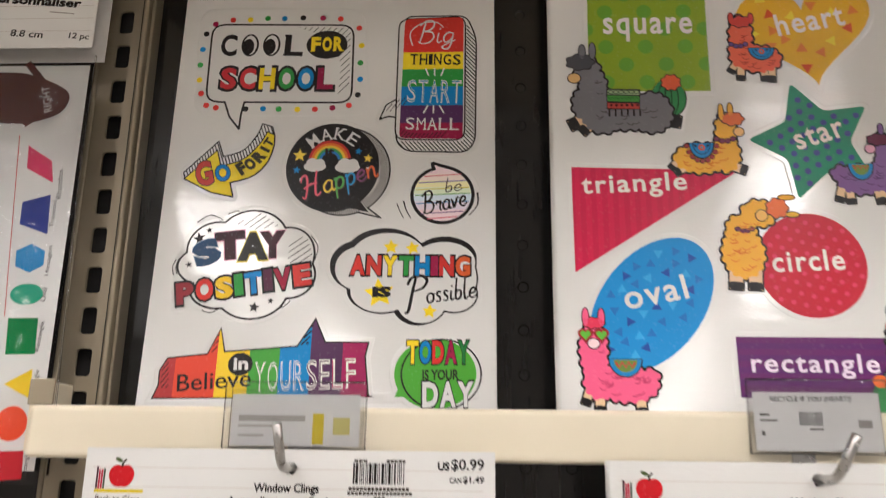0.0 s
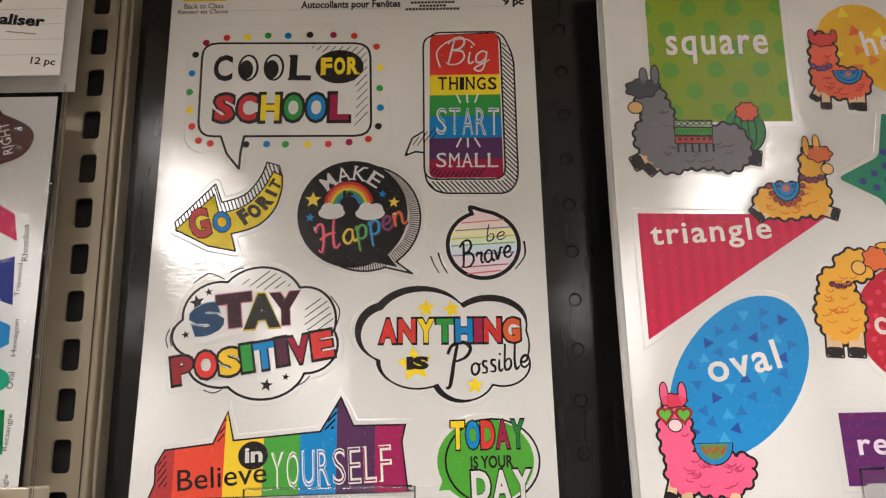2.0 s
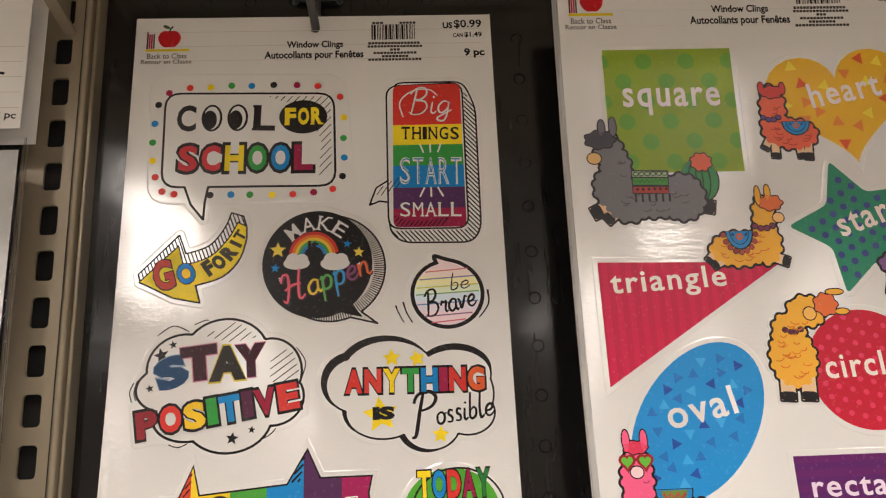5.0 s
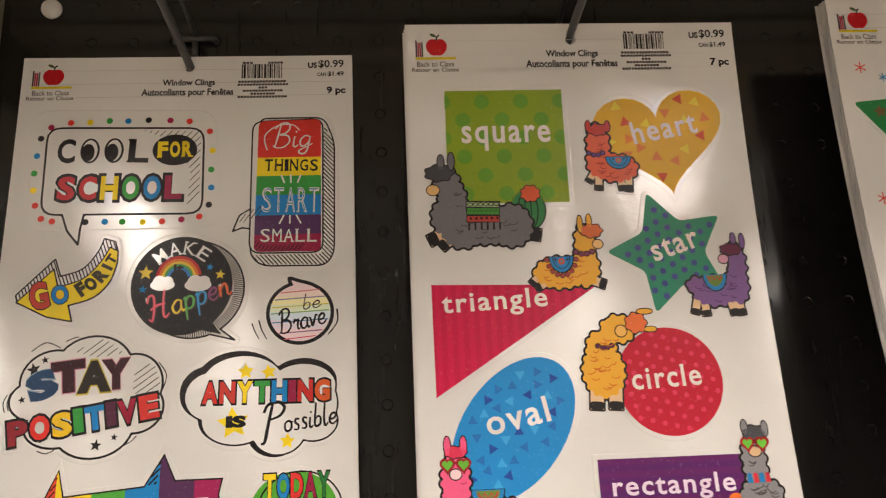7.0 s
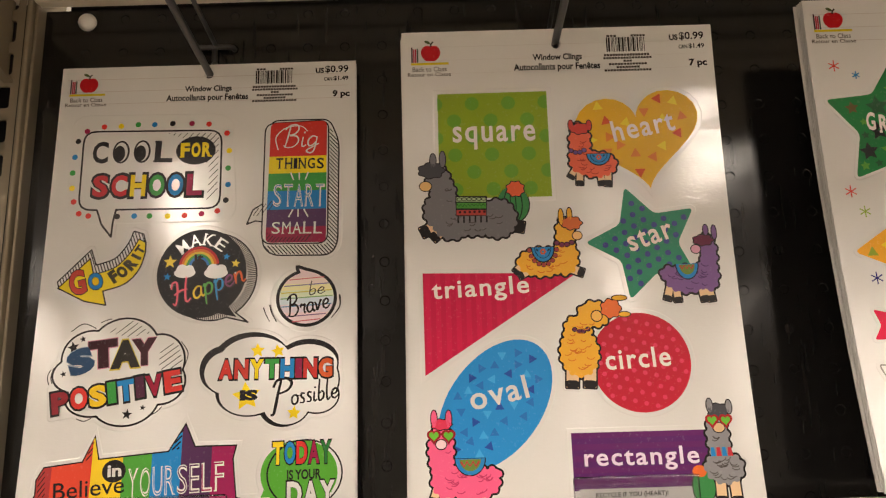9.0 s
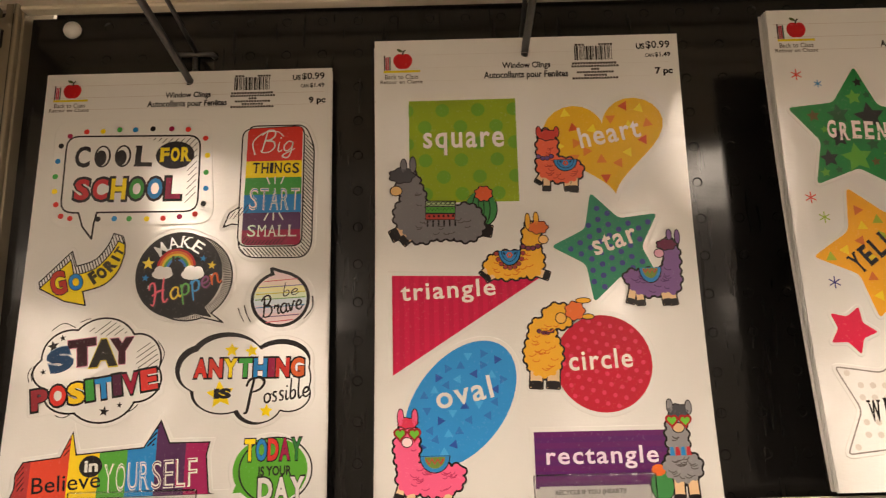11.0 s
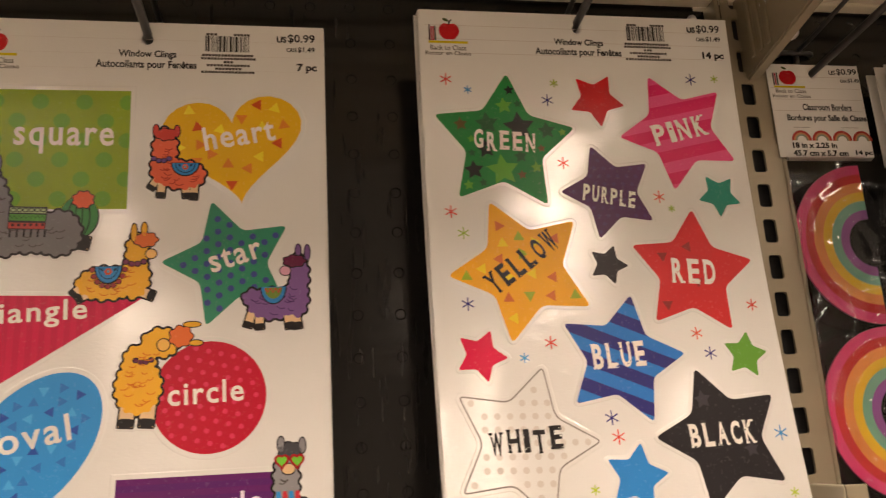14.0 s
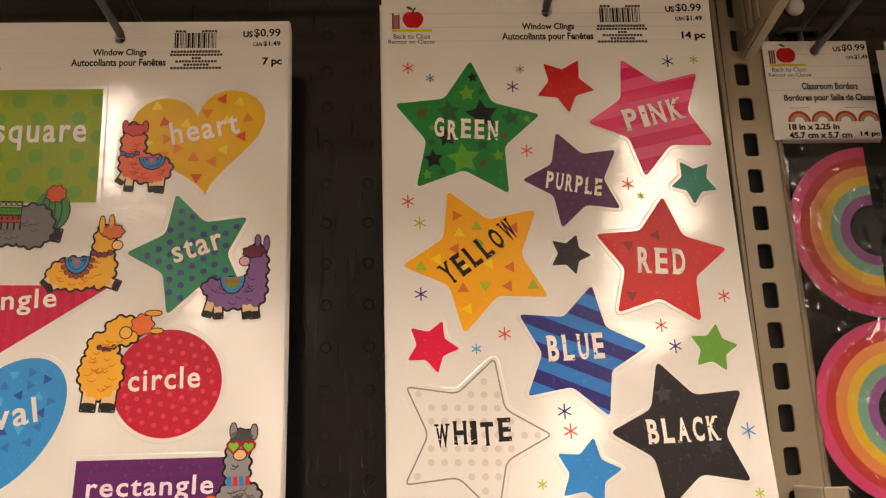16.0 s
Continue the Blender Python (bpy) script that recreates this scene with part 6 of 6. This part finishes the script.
def face_all(bm):
    bmesh.ops.recalc_face_normals(bm, faces=bm.faces)
    return bm


for i, (dx, dz, dy) in enumerate(((0, 0, 0), (0.0030, -0.0040, 0.0120))):
    s = Sheet(-0.3450 + dx, 1.7900 + dz, (0.4480 + dy, 0.4480 + dy, 0.4480 + dy), 98.5, 88.0)
    c = part("header_card", slab(s), CARD, e, "white ruled header card")
    if i == 0:
        for d in (40, 49, 58, 67, 76):
            Art(s, e).ink(c, "ruled_line", ribbon([(2, d), (97, d)], 0.3), "C9BEB6", -3)
        a = Art(s, e)
        a.words(c, "Personnaliser", (26.1, 54.6), (87.5, 59.8), 6.6, BLK, -3, 0.03)
        a.words(c, "Templates", (36.0, 44.1), (63.3, 46.3), 6.0, BLK, -3, 0.03)
        a.ink(c, "thin_rule", ribbon([(67.5, 62.1), (83.8, 63.9)], 0.6), "8A7F78", -3)
        a.words(c, "8.8 cm", (43.6, 79.4), (65.1, 81.0), 5.0, BLK, -3, 0.01)
        a.words(c, "12 pc", (82.2, 82.5), (95.4, 83.8), 5.4, BLK, -3, 0.01)

# ---- neighbouring bay, rainbow border packs ----
def border_pack(dx, dy, printed, label, kinds="border packs"):
    e = thing("border_pack", label, "border pack", kinds)
    s = Sheet(0.5768 + dx, 1.7878, (0.4770 + dy, 0.4770 + dy, 0.4770 + dy), 74.5, 73.0)
    c = part("header_card", sheet_base(s, (36.8, 7.7), 0.5), CARD, e, "white ruled header card with a round hang hole")
    for k in range(2):
        q = Sheet(s.x0 + 0.0008 * (k + 1), s.top - 0.0006 * k, tuple(v + 0.0025 * (k + 1) for v in s.bend), s.w, s.h)
        part("card_fold", sheet_base(q, (36.8 - 0.8 * (k + 1), 7.7), 0.5), CARD, e)
    if printed:
        a = Art(s, e)
        a.lift = lambda k: 0.12 + 0.06 * k
        for d in (10, 19, 28, 37):
            a.ink(c, "ruled_line", ribbon([(1, d), (73, d)], 0.3), "C9BEB6", 0)
        ax, ad = 16.0, 10.6
        a.ink(c, "apple_mark", [[(ax + 6.8 * math.cos(t), ad + 6.2 * math.sin(t) + (1.0 if math.sin(t) < 0 else -0.6) * math.exp(-(math.cos(t) * 3.2) ** 2)) for t in (2 * math.pi * k / 36 for k in range(36))]], "C41A22", 1)
        a.ink(c, "leaf", [oval(ax - 2.0, ad - 7.4, 2.2, 0.9, 25, 14)], "4E5B33", 1)
        for i, col in enumerate(("4A3038", "B03346", "4B5548")):
            a.ink(c, "book_mark", [[(ax - 12 + 1.5 * i, ad - 3.5), (ax - 10.9 + 1.5 * i, ad - 3.5), (ax - 10.9 + 1.5 * i, ad + 6.4), (ax - 12 + 1.5 * i, ad + 6.4)]], col, 1)
        a.ink(c, "yellow_rule", [[(ax - 12, ad + 6.8), (ax + 13, ad + 6.8), (ax + 13, ad + 8.3), (ax - 12, ad + 8.3)]], "D9C21E", 1)
        a.words(c, "Back to Class", (ax - 11, 23.0), (ax + 13, 23.0), 3.2, "4A4038", 1)
        a.words(c, "Retour en Classe", (ax - 14, 26.8), (ax + 16, 26.8), 2.8, "4A4038", 1)
        a.words(c, "US", (50.0, 8.0), (55.5, 8.0), 3.8, BLK, 1, 0.02)
        a.words(c, "$0.99", (56.5, 8.2), (73.0, 8.2), 5.6, BLK, 1, 0.012)
        a.words(c, "CAN", (58.5, 14.0), (63.5, 14.0), 2.6, BLK, 1, 0.02)
        a.words(c, "$1.49", (64.5, 14.2), (74.0, 14.2), 3.6, BLK, 1, 0.02)
        a.words(c, "Classroom Borders", (24.0, 36.6), (63.5, 36.6), 5.2, BLK, 1, 0.018)
        a.words(c, "Bordures pour Salle de Classe", (10.5, 46.2), (74.0, 46.2), 6.2, BLK, 1, 0.018)
        a.ink(c, "thin_rule", ribbon([(14, 50), (27, 50)], 0.35) + ribbon([(52, 50), (66, 50)], 0.35), "8A7F78", 1)
        for i in range(4):
            cx = 19.0 + 16.2 * i
            for r0, r1, col in ((7.9, 6.2, "B8453C"), (6.2, 4.9, "C98A64"), (4.9, 3.6, "8E9A84")):
                o, q = oval(cx, 60.2, r0, n=16, a0=180, a1=360), oval(cx, 60.2, r1, n=16, a0=180, a1=360)
                a.ink(c, "small_arch", [[o[k], o[k + 1], q[k + 1], q[k]] for k in range(15)], col, 1)
        a.words(c, "18 in x 2.25 in", (11.0, 66.0), (46.0, 66.0), 4.4, BLK, 1, 0.03)
        a.words(c, "45.7 cm x 5.7 cm", (10.5, 72.2), (54.0, 72.2), 4.6, BLK, 1, 0.03)
        a.words(c, "14 pc", (60.0, 72.0), (73.5, 72.0), 4.6, BLK, 1, 0.03)
    t = Sheet(0.5790 + dx, 1.7130, (0.4790 + dy, 0.4790 + dy, 0.4790 + dy), 58.5, 290)
    a = Art(t, e)
    cx = 59.0
    strip = None
    for n, cd in enumerate((61.5, 179.0)):
        for col, r0, r1 in (("E0407E", 58.0, 51.0), ("CE2A2C", 51.0, 44.6), ("EE9A52", 44.6, 37.6), ("F2C92E", 37.6, 31.0), ("7CBBA4", 31.0, 24.2), ("A05AA8", 24.2, 17.6)):
            o, q = oval(cx, cd, r0, n=40, a0=90, a1=270), oval(cx, cd, r1, n=40, a0=90, a1=270)
            bm = fill([[o[k], o[k + 1], q[k + 1], q[k]] for k in range(39)], 0.0)
            bmesh.ops.remove_doubles(bm, verts=bm.verts, dist=1e-5)
            r = bmesh.ops.extrude_face_region(bm, geom=bm.faces[:])
            for v in [g for g in r["geom"] if isinstance(g, bmesh.types.BMVert)]:
                v.co.z -= 1.5
            part("rainbow_band", face_all(t.lay(bm, 0)), RBOW(col), e)
    p = part("bag_front", film(0.5795 + dx, 0.6590 + dx, 1.420, 1.716, 0.4725 + dy, 0.0042, 7.0 + dx * 31), BAG, e, smooth=True)
    p.visible_shadow = False
    for fx, fr in ((0.5800, 0.0006), (0.6588, 0.0006)):
        q = part("bag_side_fold", tube([(fx + dx + 0.0012 * math.sin(9 * k), 0.4745 + dy - 0.0012 * math.sin(5 * k), 1.714 - 0.016 * k) for k in range(18)], fr, 8), BAG, e, smooth=True)
        q.visible_shadow = False
    return e


def RBOW(h):
    if h not in INKS:
        INKS[h] = base("card_" + h, lin(h), 0.4, vary=0.05, scale=40)
    return INKS[h]


border_pack(0, 0, True, "clear-bagged rainbow classroom borders under a printed white card")

# a deep stack of the same packs on the next hook, cards fanned
for k in range(8):
    f = k / 7
    s = Sheet(0.6575 + 0.0012 * (k % 3) + 0.0005 * k, 1.7800 + 0.0022 * (k % 2) + 0.0006 * k, tuple(0.476 - 0.0075 * k - v for v in (0, 0.001, 0.002)), 74.5, 73.0)
    e = thing("border_pack", "white-carded border pack in a thick stack on one hook", "border pack", "border packs")
    part("header_card", slab(s, 1.2), CARD, e)
    if k in (0, 4):
        p = part("bag_front", film(0.6550, 0.739, 1.430, 1.712, 0.474 - 0.0075 * k, 0.0050, 11.0 + k, 24, 80), BAG, e, smooth=True)
        p.visible_shadow = False
